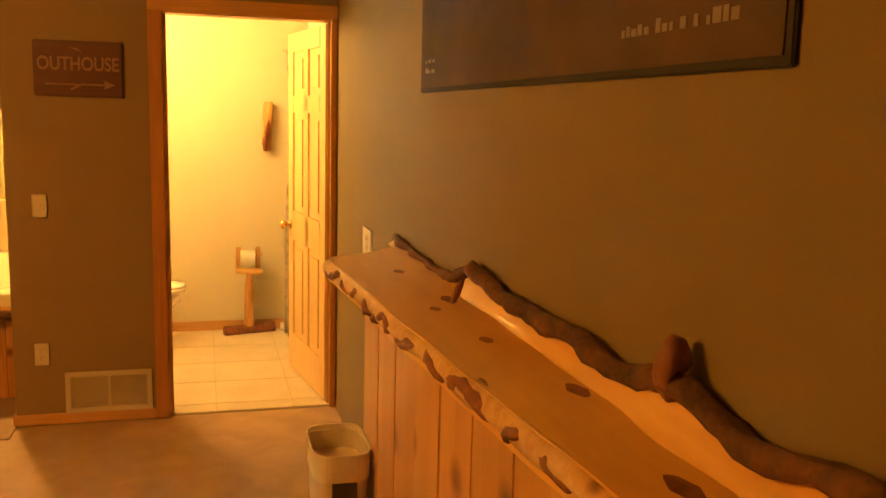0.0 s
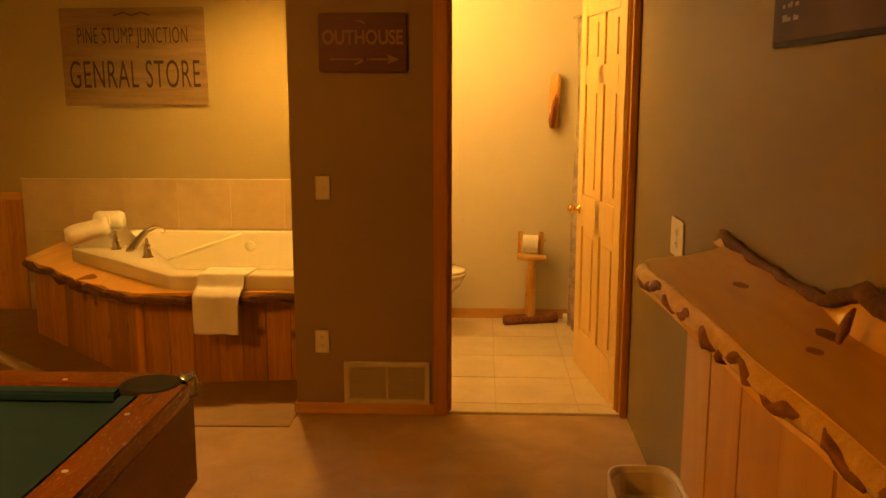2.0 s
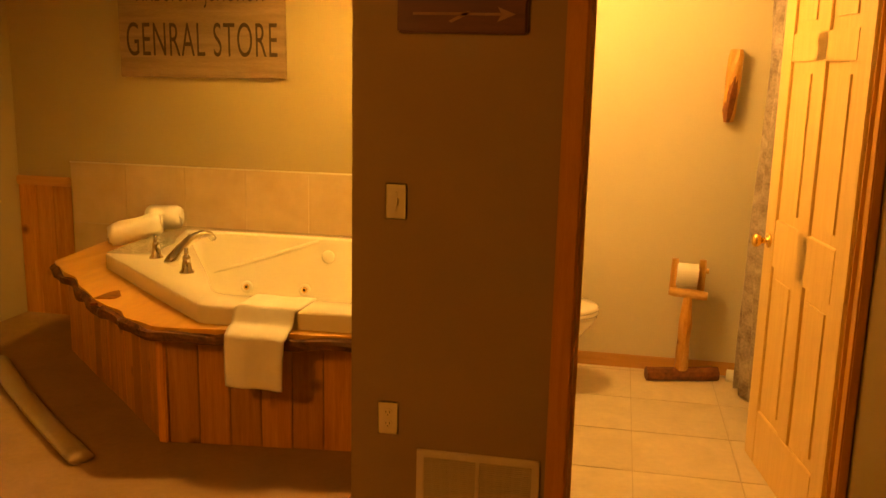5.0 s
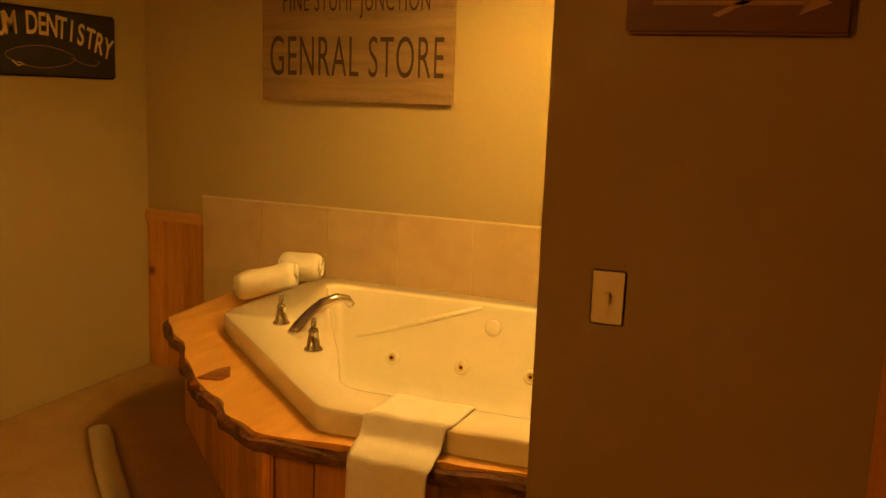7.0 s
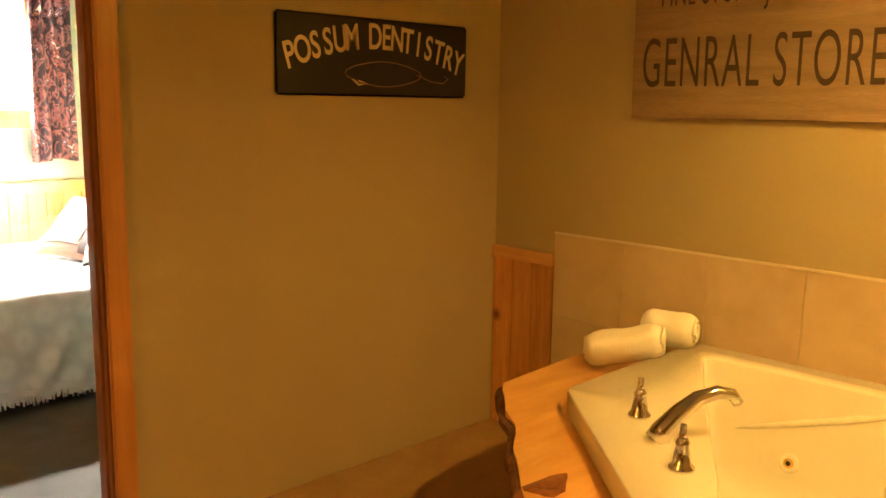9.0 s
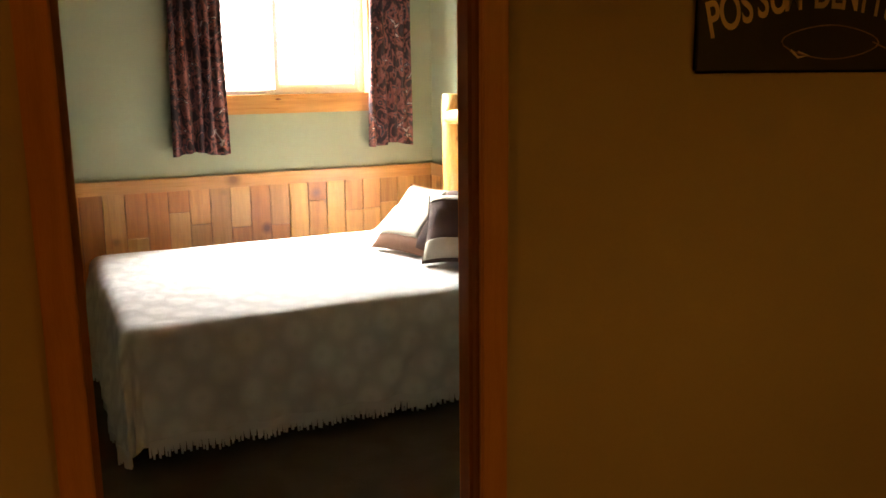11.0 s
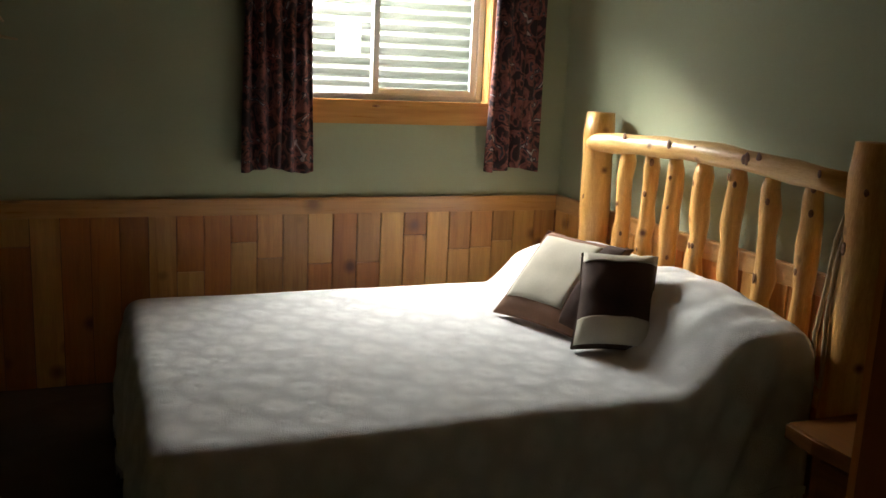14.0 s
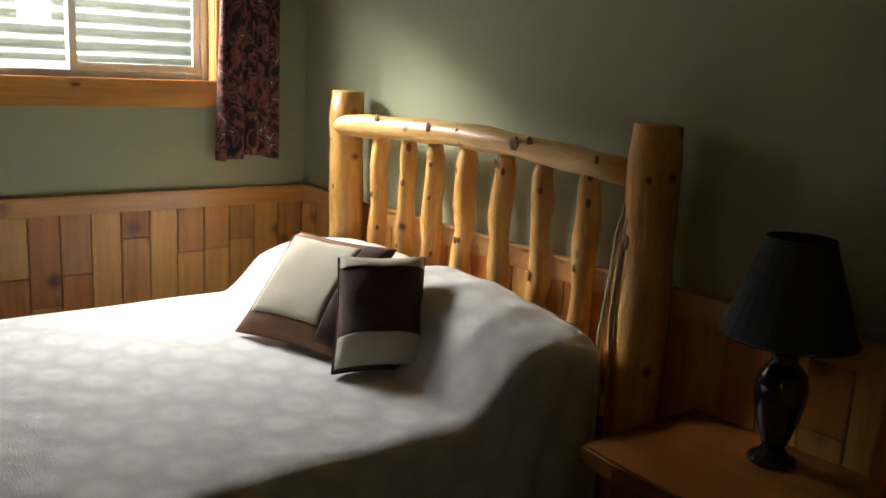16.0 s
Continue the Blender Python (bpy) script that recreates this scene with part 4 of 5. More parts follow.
outline = [m @ Vector((0.02 + 0.17 * math.cos(a) * (1 + 0.15 * math.cos(2 * a)), -0.062 + 0.048 * math.sin(a), 0.0195)) for a in [i * 2 * math.pi / 26 for i in range(27)]]
part("drawing", tube(outline, [0.0022] * 27, 5), FAINT_INK, t, "thin scratched oval drawing")
part("drawing", tube([m @ Vector(p) for p in ((0.19, -0.06, 0.0195), (0.27, -0.085, 0.0195), (0.34, -0.09, 0.0195), (0.37, -0.07, 0.0195), (0.34, -0.06, 0.0195))], [0.0022] * 5, 5), FAINT_INK, t, "thin scratched line")
part("drawing", tube([m @ Vector(p) for p in ((-0.14, -0.085, 0.0195), (-0.11, -0.105, 0.0195), (-0.07, -0.10, 0.0195), (-0.11, -0.09, 0.0195))], [0.004] * 4, 5), CREAM_INK, t, "small cream painted mark")

# long dark picture on the wall above the bar
bt = thing("wall_picture", (XR, -2.8, 1.65), "long dark printed picture banner above the log bar", "picture")
part("panel", box(XR - 0.009, XR, -3.72, -1.875, 1.648, 2.25, 0.003), BANNER_EDGE, bt)
part("print", box(XR - 0.0115, XR - 0.0085, -3.705, -1.89, 1.662, 2.236), BANNER, bt)
def caption(y0, y1, z, h, seed):
    """A line of writing too small to read, as short bars."""
    rnd_ = random.Random(seed)
    y = y1
    while y > y0:
        w = rnd_.uniform(0.010, 0.022)
        part("caption_bar", box(XR - 0.013, XR - 0.011, y - w, y, z, z + h * rnd_.choice((0.7, 1.0, 1.25))), BANNER_INK, bt)
        y -= w + rnd_.choice((0.004, 0.005, 0.02))


caption(-3.60, -3.28, 1.712, 0.017, 1)
caption(-3.57, -3.38, 1.765, 0.017, 2)
caption(-2.06, -1.95, 1.705, 0.012, 3)
caption(-2.04, -1.95, 1.735, 0.012, 4)

# ---- log bar ----
BZ = 1.13
bar = thing("log_bar", (0.0, -3.4, 0), "live-edge pine slab bar with a knotty plank front", "bar")
front = []
NB = 48
for i in range(NB + 1):
    y = -5.2 + (5.2 - 1.92) * i / NB
    x = -0.045 - 0.0625 * (y + 3.68) + 0.018 * noise.noise(Vector((y * 3.1, 2.2, 0)))
    front.append((x, y))
slab = front + [(-0.13, -1.86), (-0.02, -1.80), (0.07, -1.71), (XR - 0.004, -1.61), (XR - 0.004, -5.2)]
part("slab", prism(slab, BZ - 0.062, BZ), PINE_SLAB, bar, "honey-varnished knotty pine slab")


def ridge_h(y):
    h = 0.004
    for c, a, w in ((-1.62, 0.018, 0.10), (-2.56, 0.075, 0.15), (-2.85, 0.045, 0.20), (-3.2, 0.06, 0.22), (-3.54, 0.075, 0.13), (-3.9, 0.075, 0.25), (-4.4, 0.07, 0.35), (-4.9, 0.06, 0.3)):
        h += a * math.exp(-((y - c) / w) ** 2)
    return h


NR = 110
ry = [-5.2 + (5.2 - 1.56) * i / NR for i in range(NR + 1)]


def rise(u, v):
    """The slab turning up in a hollow towards the wall."""
    y = ry[round(u * NR)]
    h = ridge_h(y)
    return (XR - 0.012 - (0.024 + 0.28 * h + 0.008 * noise.noise(Vector((y * 6, 3, 1)))) * (1 - v), y, BZ - 0.003 + (h + 0.003) * v ** 1.8)


part("back_rise", sheet(rise, NR, 8, thick=0.006), PINE_SLAB, bar, "pale upturned rear edge", True)
part("back_bark", tube([(XR - 0.020 - 0.005 * math.sin(i * 0.9) - 0.12 * ridge_h(y), y, BZ + 0.002 + 0.88 * ridge_h(y)) for i, y in enumerate(ry)], [0.011 + 0.007 * noise.noise(Vector((y * 9, 1, 2))) + 0.008 * min(1, ridge_h(y) / 0.06) for y in ry], 12, 0.6, 21), BARK, bar, "dark bark along the rear edge", True)
part("burl", tube([(XR - 0.03, -3.535, BZ + 0.062), (XR - 0.034, -3.54, BZ + 0.078), (XR - 0.04, -3.543, BZ + 0.098), (XR - 0.038, -3.546, BZ + 0.12), (XR - 0.035, -3.548, BZ + 0.14), (XR - 0.03, -3.55, BZ + 0.152)], [0.012, 0.018, 0.018, 0.021, 0.019, 0.011], 22, 0.75, 3), BARK_RED, bar, "red-brown knot burl", True)
part("burl", tube([(XR - 0.10, -2.62, BZ + 0.006), (XR - 0.085, -2.60, BZ + 0.022), (XR - 0.07, -2.585, BZ + 0.042), (XR - 0.06, -2.58, BZ + 0.056)], [0.005, 0.010, 0.008, 0.003], 12, 0.35, 5), BARK_RED, bar, "small red-brown knot", True)
part("front_lip", tube([(x + 0.006, y, BZ - 0.024) for x, y in front], [0.023 + 0.006 * noise.noise(Vector((y * 7, 5, 2))) for x, y in front], 12, 0.3, 31), LOG_H, bar, "pale rounded front edge", True)
rnd = random.Random(5)
y = front[-1][1] - 0.02
while y > -5.1:
    length_ = rnd.choice((0.05, 0.07, 0.09, 0.13, 0.20))
    n_ = max(4, int(length_ / 0.02))
    pts_ = []
    for q in range(n_ + 1):
        yq = y - length_ * q / n_
        xq = -0.045 - 0.0625 * (yq + 3.68) + 0.018 * noise.noise(Vector((yq * 3.1, 2.2, 0)))
        pts_.append((xq - 0.010 + rnd.uniform(-0.003, 0.003), yq, BZ - 0.026 + 0.012 * math.sin(yq * 23) + rnd.uniform(-0.004, 0.004)))
    part("bark_chip", tube(pts_, [0.004] + [rnd.uniform(0.008, 0.014) for _ in range(n_ - 1)] + [0.004], 10, 0.6, int(-y * 100)), BARK_RED, bar, "red-brown bark chip", True)
    y -= length_ + rnd.choice((0.012, 0.03, 0.06))
for x, y, r in ((0.02, -2.15, 0.018), (0.06, -2.55, 0.022), (0.03, -2.95, 0.016), (0.08, -3.3, 0.02), (0.05, -3.7, 0.022), (0.0, -2.65, 0.015)):
    part("knot", tube([(x, y - r * 3.2, BZ - 0.001), (x, y, BZ), (x, y + r * 3.2, BZ - 0.001)], [r * 0.3, r, r * 0.3], 10, 0.3, 2, squash=0.06), BARK_RED, bar)
part("frame", box(-0.02, XR - 0.005, -5.19, -1.97, 0, BZ - 0.064), BARK_RED, bar)
plank_row(bar, (-0.025, -1.95), (-0.025, -5.19), 0.0, BZ - 0.066, 0.235, 0.018, PINE_FRONT, 17, False)
plank_row(bar, (XR - 0.004, -1.96), (-0.034, -1.96), 0.0, BZ - 0.066, 0.10, 0.016, PINE_FRONT, 19, False)

# bin beside the bar
bn = thing("waste_bin", (-0.135, -2.02, 0), "pale plastic waste bin with a liner beside the bar", "waste bin")


def bin_wall(r0, z0, r1, z1, bm=None, n=32, th=0.004):
    bm = bm or bmesh.new()
    def ring(s, z):
        vs = []
        for k_ in range(n):
            a = 2 * math.pi * k_ / n
            ca, sa = math.cos(a), math.sin(a)
            vs.append(bm.verts.new((-0.135 + s * math.copysign(abs(ca) ** 0.5, ca) * 0.085, -2.02 + s * math.copysign(abs(sa) ** 0.5, sa) * 0.135, z)))
        return vs
    rs = [ring(r0, z0), ring(r1, z1), ring(r1 - 0.06, z1), ring(r0 - 0.06, z0 + 0.01)]
    for a, b2 in zip(rs, rs[1:]):
        for k_ in range(n):
            bm.faces.new((a[k_], a[(k_ + 1) % n], b2[(k_ + 1) % n], b2[k_]))
    bm.faces.new(rs[0][::-1])
    bm.faces.new(rs[-1])
    return bm


part("body", bin_wall(0.8, 0.0, 1.0, 0.57), BIN, bn)
part("liner", bin_wall(1.03, 0.50, 1.07, 0.585, th=0.002), LINER, bn, "crinkled translucent liner folded over the rim")
part("label_panel", box(-0.17, -0.095, -2.157, -2.149, 0.40, 0.50, 0.003), SLOT, bn, "dark square label")
part("label_mark", box(-0.135, -0.11, -2.1595, -2.1565, 0.42, 0.45), PLATE, bn)

# ---- pool table ----
PX1, PY1, PX0, PY0, PZ = -1.305, -1.815, -2.66, -4.35, 0.80
pt = thing("pool_table", ((PX0 + PX1) / 2, (PY0 + PY1) / 2, 0), "brown wooden pool table with green cloth and chrome corners", "pool table")
RW = 0.105
part("cloth", box(PX0 + 0.05, PX1 - 0.05, PY0 + 0.05, PY1 - 0.05, PZ - 0.07, PZ - 0.035), FELT, pt, "green felt playing surface")
for nm, x0, x1, y0, y1 in (("rail", PX1 - RW, PX1, PY0 + 0.09, PY1 - 0.09), ("rail", PX0, PX0 + RW, PY0 + 0.09, PY1 - 0.09), ("rail", PX0 + 0.09, PX1 - 0.09, PY1 - RW, PY1), ("rail", PX0 + 0.09, PX1 - 0.09, PY0, PY0 + RW)):
    part(nm, box(x0, x1, y0, y1, PZ - 0.05, PZ, 0.008), MAHOG, pt, "glossy reddish wood rail")
for x0, x1, y0, y1 in ((PX1 - RW - 0.05, PX1 - RW, PY0 + 0.17, PY1 - 0.17), (PX0 + RW, PX0 + RW + 0.05, PY0 + 0.17, PY1 - 0.17), (PX0 + 0.17, PX1 - 0.17, PY1 - RW - 0.05, PY1 - RW), (PX0 + 0.17, PX1 - 0.17, PY0 + RW, PY0 + RW + 0.05)):
    part("cushion", box(x0, x1, y0, y1, PZ - 0.034, PZ - 0.006, 0.006), FELT, pt, "cloth-covered rail cushion")
for x, y in ((PX1, PY1), (PX0, PY1), (PX1, PY0), (PX0, PY0)):
    sx, sy = (1 if x == PX1 else -1), (1 if y == PY1 else -1)
    bm = lathe(x - sx * 0.10, y - sy * 0.10, [(0.066, PZ - 0.10), (0.074, PZ - 0.034), (0.078, PZ + 0.001), (0.070, PZ + 0.003), (0.064, PZ + 0.0022), (0.03, PZ + 0.0015)], 24)
    part("pocket", bm, RUBBER, pt, "black leather pocket", True)
    part("corner_casting", lathe(x - sx * 0.028, y - sy * 0.028, [(0.026, PZ - 0.055), (0.028, PZ - 0.01), (0.022, PZ + 0.004), (0.010, PZ + 0.006)], 20), CHROME, pt, "chrome corner casting", True)
    part("corner_block", box(min(x, x - sx * 0.05), max(x, x - sx * 0.05), min(y, y - sy * 0.05), max(y, y - sy * 0.05), PZ - 0.05, PZ - 0.007, 0.012), MAHOG, pt)
    lx, ly = x - sx * 0.2, y - sy * 0.25
    part("leg", lathe(lx, ly, [(0.06, 0.0), (0.07, 0.03), (0.055, 0.08), (0.075, 0.3), (0.085, 0.48), (0.085, 0.52)], 20), MAHOG_DARK, pt, smooth=True)
for i in range(1, 8):
    if i == 4:
        continue
    y = PY0 + (PY1 - PY0) * i / 8
    for x in (PX1 - 0.075, PX0 + 0.075):
        part("sight", lathe(x, y, [(0.007, PZ - 0.001), (0.007, PZ + 0.0012)], 10), PEARL, pt)
for i in range(1, 4):
    for y in (PY1 - 0.075, PY0 + 0.075):
        part("sight", lathe(PX0 + (PX1 - PX0) * i / 4, y, [(0.007, PZ - 0.001), (0.007, PZ + 0.0012)], 10), PEARL, pt)
for x0, x1, y0, y1 in ((PX1 - 0.045, PX1 - 0.012, PY0 + 0.03, PY1 - 0.03), (PX0 + 0.012, PX0 + 0.045, PY0 + 0.03, PY1 - 0.03), (PX0 + 0.03, PX1 - 0.03, PY1 - 0.045, PY1 - 0.012), (PX0 + 0.03, PX1 - 0.03, PY0 + 0.012, PY0 + 0.045)):
    part("apron", box(x0, x1, y0, y1, PZ - 0.30, PZ - 0.051, 0.006), MAHOG_DARK, pt, "dark wood apron")
part("bed_slab", box(PX0 + 0.05, PX1 - 0.05, PY0 + 0.05, PY1 - 0.05, PZ - 0.29, PZ - 0.071), MAHOG_DARK, pt)

# pale strip lying on the floor beside the tub
def strip_path(i):
    s = i / 20
    return (-3.63 + 1.08 * s - 0.03 * math.sin(s * math.pi), 1.05 - 0.94 * s, 0.022)
solid("floor_strip", tube([strip_path(i) for i in range(21)], [0.05] * 21, 12, 0.05, 2, squash=0.42), STRIP, "long pale rounded trim piece on the floor by the tub", "trim piece", smooth=True)

# ---- bedroom: wainscot, window, curtains ----
CAPZ = 0.888
wa = tagged(part("wainscot", box(XW, XW + 0.004, YS, YH, 0, CAPZ - 0.06), BARK_RED), "knotty pine plank wainscot under the window", "wainscot", kind="structure")
plank_row(wa, (XW + 0.003, -2.891), (XW + 0.003, YH - 0.02), 0.0, CAPZ - 0.082, 0.128, 0.014, (PINE, PINE_PALE, PINE_PALE, PINE_RED), 23)
part("cap_board", box(XW, XW + 0.022, YS, YH, CAPZ - 0.084, CAPZ - 0.012, 0.003), PINE_X, wa, "flat pine cap board")
part("cap_ledge", box(XW, XW + 0.036, YS, YH, CAPZ - 0.012, CAPZ, 0.004), PINE_X, wa)
wb = tagged(part("wainscot_headboard", box(XW + 0.04, XB - 0.001, YH - 0.004, YH, 0, CAPZ - 0.06), BARK_RED), "knotty pine plank wainscot behind the headboard", "wainscot", kind="structure")
plank_row(wb, (XW + 0.02, YH - 0.003), (XB - 0.001, YH - 0.003), 0.0, CAPZ - 0.082, 0.128, 0.014, (PINE, PINE_PALE, PINE_RED), 29)
part("cap_board", box(XW + 0.02, XB - 0.001, YH - 0.022, YH, CAPZ - 0.084, CAPZ - 0.012, 0.003), OAK_H, wb, "flat pine cap board")
part("cap_ledge", box(XW + 0.036, XB - 0.001, YH - 0.036, YH, CAPZ - 0.012, CAPZ, 0.004), OAK_H, wb)

wi = thing("window_1", (XW, 0.65, WZ0), "white vinyl sliding basement window with pine casing", "window", kind="structure")
xg = XW - 0.10
part("window_frame", box(xg - 0.03, xg + 0.03, WY0, WY0 + 0.035, WZ0, WZ1, 0.003), VINYL, wi)
part("window_frame", box(xg - 0.03, xg + 0.03, WY1 - 0.035, WY1, WZ0, WZ1, 0.003), VINYL, wi)
part("window_frame", box(xg - 0.03, xg + 0.03, WY0 + 0.035, WY1 - 0.035, WZ0, WZ0 + 0.03, 0.003), VINYL, wi)
part("window_frame", box(xg - 0.03, xg + 0.03, WY0 + 0.035, WY1 - 0.035, WZ1 - 0.03, WZ1, 0.003), VINYL, wi)
for y0, y1, xo in ((WY0 + 0.037, 0.666, -0.012), (0.636, WY1 - 0.037, 0.012)):
    bm = box(xg + xo - 0.01, xg + xo + 0.01, y0, y0 + 0.032, WZ0 + 0.03, WZ1 - 0.03, 0.002)
    box(xg + xo - 0.01, xg + xo + 0.01, y1 - 0.032, y1, WZ0 + 0.03, WZ1 - 0.03, 0.002, bm)
    box(xg + xo - 0.01, xg + xo + 0.01, y0 + 0.032, y1 - 0.032, WZ0 + 0.03, WZ0 + 0.06, 0.002, bm)
    box(xg + xo - 0.01, xg + xo + 0.01, y0 + 0.032, y1 - 0.032, WZ1 - 0.06, WZ1 - 0.03, 0.002, bm)
    sa = part("sash", bm, VINYL, wi)
    pn = part("pane", box(xg + xo - 0.002, xg + xo + 0.002, y0 + 0.032, y1 - 0.032, WZ0 + 0.06, WZ1 - 0.06), GLASS, sa)
    pn.visible_shadow = False
part("sticker", box(xg - 0.0095, xg - 0.009, 0.448, 0.577, 1.60, 1.78), STICKER, wi, "white paper sticker on the glass")
for k_ in range(4):
    part("sticker_line", box(xg - 0.0088, xg - 0.0082, 0.464, 0.556 - 0.02 * (k_ % 2), 1.745 - 0.035 * k_, 1.749 - 0.035 * k_), VENT_BACK, wi)
part("liner", box(XW - 0.068, XW, WY1 - 0.001, WY1 + 0.014, WZ0, WZ1), OAK, wi, "pine window liner")
part("liner", box(XW - 0.068, XW, WY0 - 0.014, WY0 + 0.001, WZ0, WZ1), OAK, wi, "pine window liner")
part("window_sill", box(XW - 0.068, XW + 0.03, WY0 - 0.07, WY1 + 0.07, WZ0 - 0.016, WZ0, 0.004), PINE_X, wi, "pine window sill")
part("apron", box(XW, XW + 0.018, WY0 - 0.07, WY1 + 0.065, 1.258, WZ0 - 0.016, 0.003), PINE_X, wi, "flat pine apron board")
part("knot", tube([(XW + 0.0165, 0.609, 1.347), (XW + 0.018, 0.629, 1.348), (XW + 0.0165, 0.648, 1.347)], [0.004, 0.011, 0.004], 10, 0.3, 2, squash=0.7), BARK_RED, wi, "dark knot")
part("casing", box(XW, XW + 0.018, WY1 + 0.001, WY1 + 0.066, WZ0, WZ1 + 0.07, 0.003), OAK, wi, "pine side casing")
part("casing", box(XW, XW + 0.018, WY0 - 0.066, WY0 - 0.001, WZ0, WZ1 + 0.07, 0.003), OAK, wi, "pine side casing")
part("casing", box(XW, XW + 0.0185, WY0 - 0.001, WY1 + 0.001, WZ1, WZ1 + 0.07, 0.003), OAK_H, wi, "pine head casing")


def curtain(y0, y1, zb, folds, label, seed):
    t = thing("curtain", (XW + 0.06, (y0 + y1) / 2, zb), label, "curtain", "window curtains")
    def f(u, v):
        w = 1 + 0.06 * v
        y = y0 + (y1 - y0) * (0.5 + (u - 0.5) * w)
        d = 0.026 * math.sin(u * folds * 2 * math.pi + 0.6 * math.sin(v * 3 + seed)) + 0.01 * math.sin(u * folds * 5.1 + seed)
        return (XW + 0.068 + d, y + 0.006 * math.sin(v * 5 + u * 9), 2.30 - (2.30 - zb) * v - 0.012 * math.sin(u * 7 + seed) * v)
    part("cloth", sheet(f, 90, 24, thick=0.003), CURTAIN, t, "", True)
    return t


curtain(-0.031, 0.287, 1.027, 5, "dark plum floral curtain beside the window, gathered", 2)
curtain(1.233, 1.524, 1.033, 4, "dark plum floral curtain by the corner, gathered", 7)
rd = thing("curtain_rod", (XW + 0.06, 0.8, 2.3), "slim dark curtain rod above the window", "curtain rod")
part("rod", tube([(XW + 0.068, -0.045, 2.302), (XW + 0.068, 1.66, 2.302)], [0.009, 0.009], 10), BASE_METAL, rd)
for y in (-0.013, 1.63):
    part("bracket", box(XW, XW + 0.075, y - 0.01, y + 0.01, 2.292, 2.312, 0.002), BASE_METAL, rd)

# ---- log bed ----
bed = thing("log_bed", (-6.2, 0.55, 0), "peeled-log bed with a spindled log headboard", "bed")
BYH = 1.60
for x, r, sd in ((-7.252, 0.073, 1), (-5.591, 0.078, 2)):
    part("post", tube([(x + 0.004 * math.sin(i), BYH, 1.372 * i / 12) for i in range(13)], [r * (1 + 0.03 * math.sin(i * 1.7 + sd)) for i in range(12)] + [r * 0.93], 18, 0.1, sd), LOG, bed, "thick peeled-log headboard post", True)
part("top_rail", tube([(-7.241, BYH - 0.064, 1.224), (-7.208, BYH - 0.059, 1.229)] + [(-7.17 + 1.513 * i / 12, BYH - 0.032, 1.232 + 0.032 * math.sin(i / 12 * math.pi) - 0.006 * (i / 12)) for i in range(13)], [0.022, 0.037] + [0.045 + 0.004 * math.sin(i * 2.1) for i in range(13)], 16, 0.15, 4), LOG_H, bed, "bowed log top rail", True)
part("lower_rail", tube([(-7.225 + 1.612 * i / 8, BYH, 0.49) for i in range(9)], [0.045] * 9, 14, 0.12, 5), LOG_H, bed, "log lower rail", True)
SPINDLES = (-6.996, -6.794, -6.625, -6.434, -6.23, -6.03, -5.831)
for i, x in enumerate(SPINDLES):
    rnd = random.Random(i)
    pts = [(x + rnd.uniform(-0.008, 0.008), BYH - 0.005 + rnd.uniform(-0.006, 0.006), 0.49 + (1.248 - 0.49) * q / 9) for q in range(10)]
    part("spindle", tube(pts, [0.037 * (1 + rnd.uniform(-0.1, 0.16)) for q in range(9)] + [0.024], 12, 0.2, i + 3), LOG, bed, "", True)
def knot(x, y, z, r, ang, parent):
    """A dark oval knot set in the face of a log, at an angle round its axis."""
    bm = bmesh.new()
    bmesh.ops.create_icosphere(bm, subdivisions=2, radius=1.0)
    bm.transform(Matrix.Translation((x, y, z)) @ Matrix.Rotation(ang, 4, "Z") @ Matrix.Diagonal((r, r * 0.25, r * 1.6, 1)))
    part("knot", bm, KNOT, parent, "", True)


rnd = random.Random(31)
for x, rad, zs in ((-7.252, 0.071, (0.7, 0.96, 1.17)), (-5.591, 0.075, (0.76, 1.03, 1.22))):
    for z in zs:
        a = rnd.uniform(-0.5, 1.0)
        knot(x + rad * math.sin(a), BYH - rad * math.cos(a), z, rnd.uniform(0.009, 0.016), a, bed)
for x in SPINDLES:
    for z in (rnd.uniform(0.72, 0.92), rnd.uniform(0.95, 1.2), rnd.uniform(0.8, 1.2)):
        a = rnd.uniform(-0.5, 1.0)
        knot(x + 0.037 * math.sin(a), BYH - 0.005 - 0.037 * math.cos(a), z, rnd.uniform(0.007, 0.012), a, bed)
for i in range(9):
    s = rnd.uniform(0.05, 0.95)
    a = rnd.uniform(0.85, 1.45)
    knot(-7.17 + 1.513 * s, BYH - 0.032 - 0.045 * math.sin(a), 1.232 + 0.032 * math.sin(s * math.pi) - 0.006 * s + 0.045 * math.cos(a), rnd.uniform(0.009, 0.016), 0.0, bed)
part("side_rail", box(-5.755, -5.705, -0.50, 1.55, 0.16, 0.27, 0.01), LOG_H, bed)
part("side_rail", box(-7.249, -7.199, -0.50, 1.55, 0.16, 0.27, 0.01), LOG_H, bed)
for x, y in ((-5.725, -0.05), (-7.219, -0.05), (-5.785, -0.43), (-7.169, -0.43)):
    part("caster", lathe(x, y, [(0.022, 0.0), (0.026, 0.02), (0.022, 0.04), (0.012, 0.045), (0.012, 0.17)], 12), BASE_METAL, bed, "dark steel leg with caster")
solid("mattress", box(-7.229, -5.725, -0.54, 1.50, 0.25, 0.543, 0.05), SHEET, "thick white mattress on the log bed", "mattress")

BX0, BX1, BYF, BYE = -7.224, -5.720, -0.545, 1.505


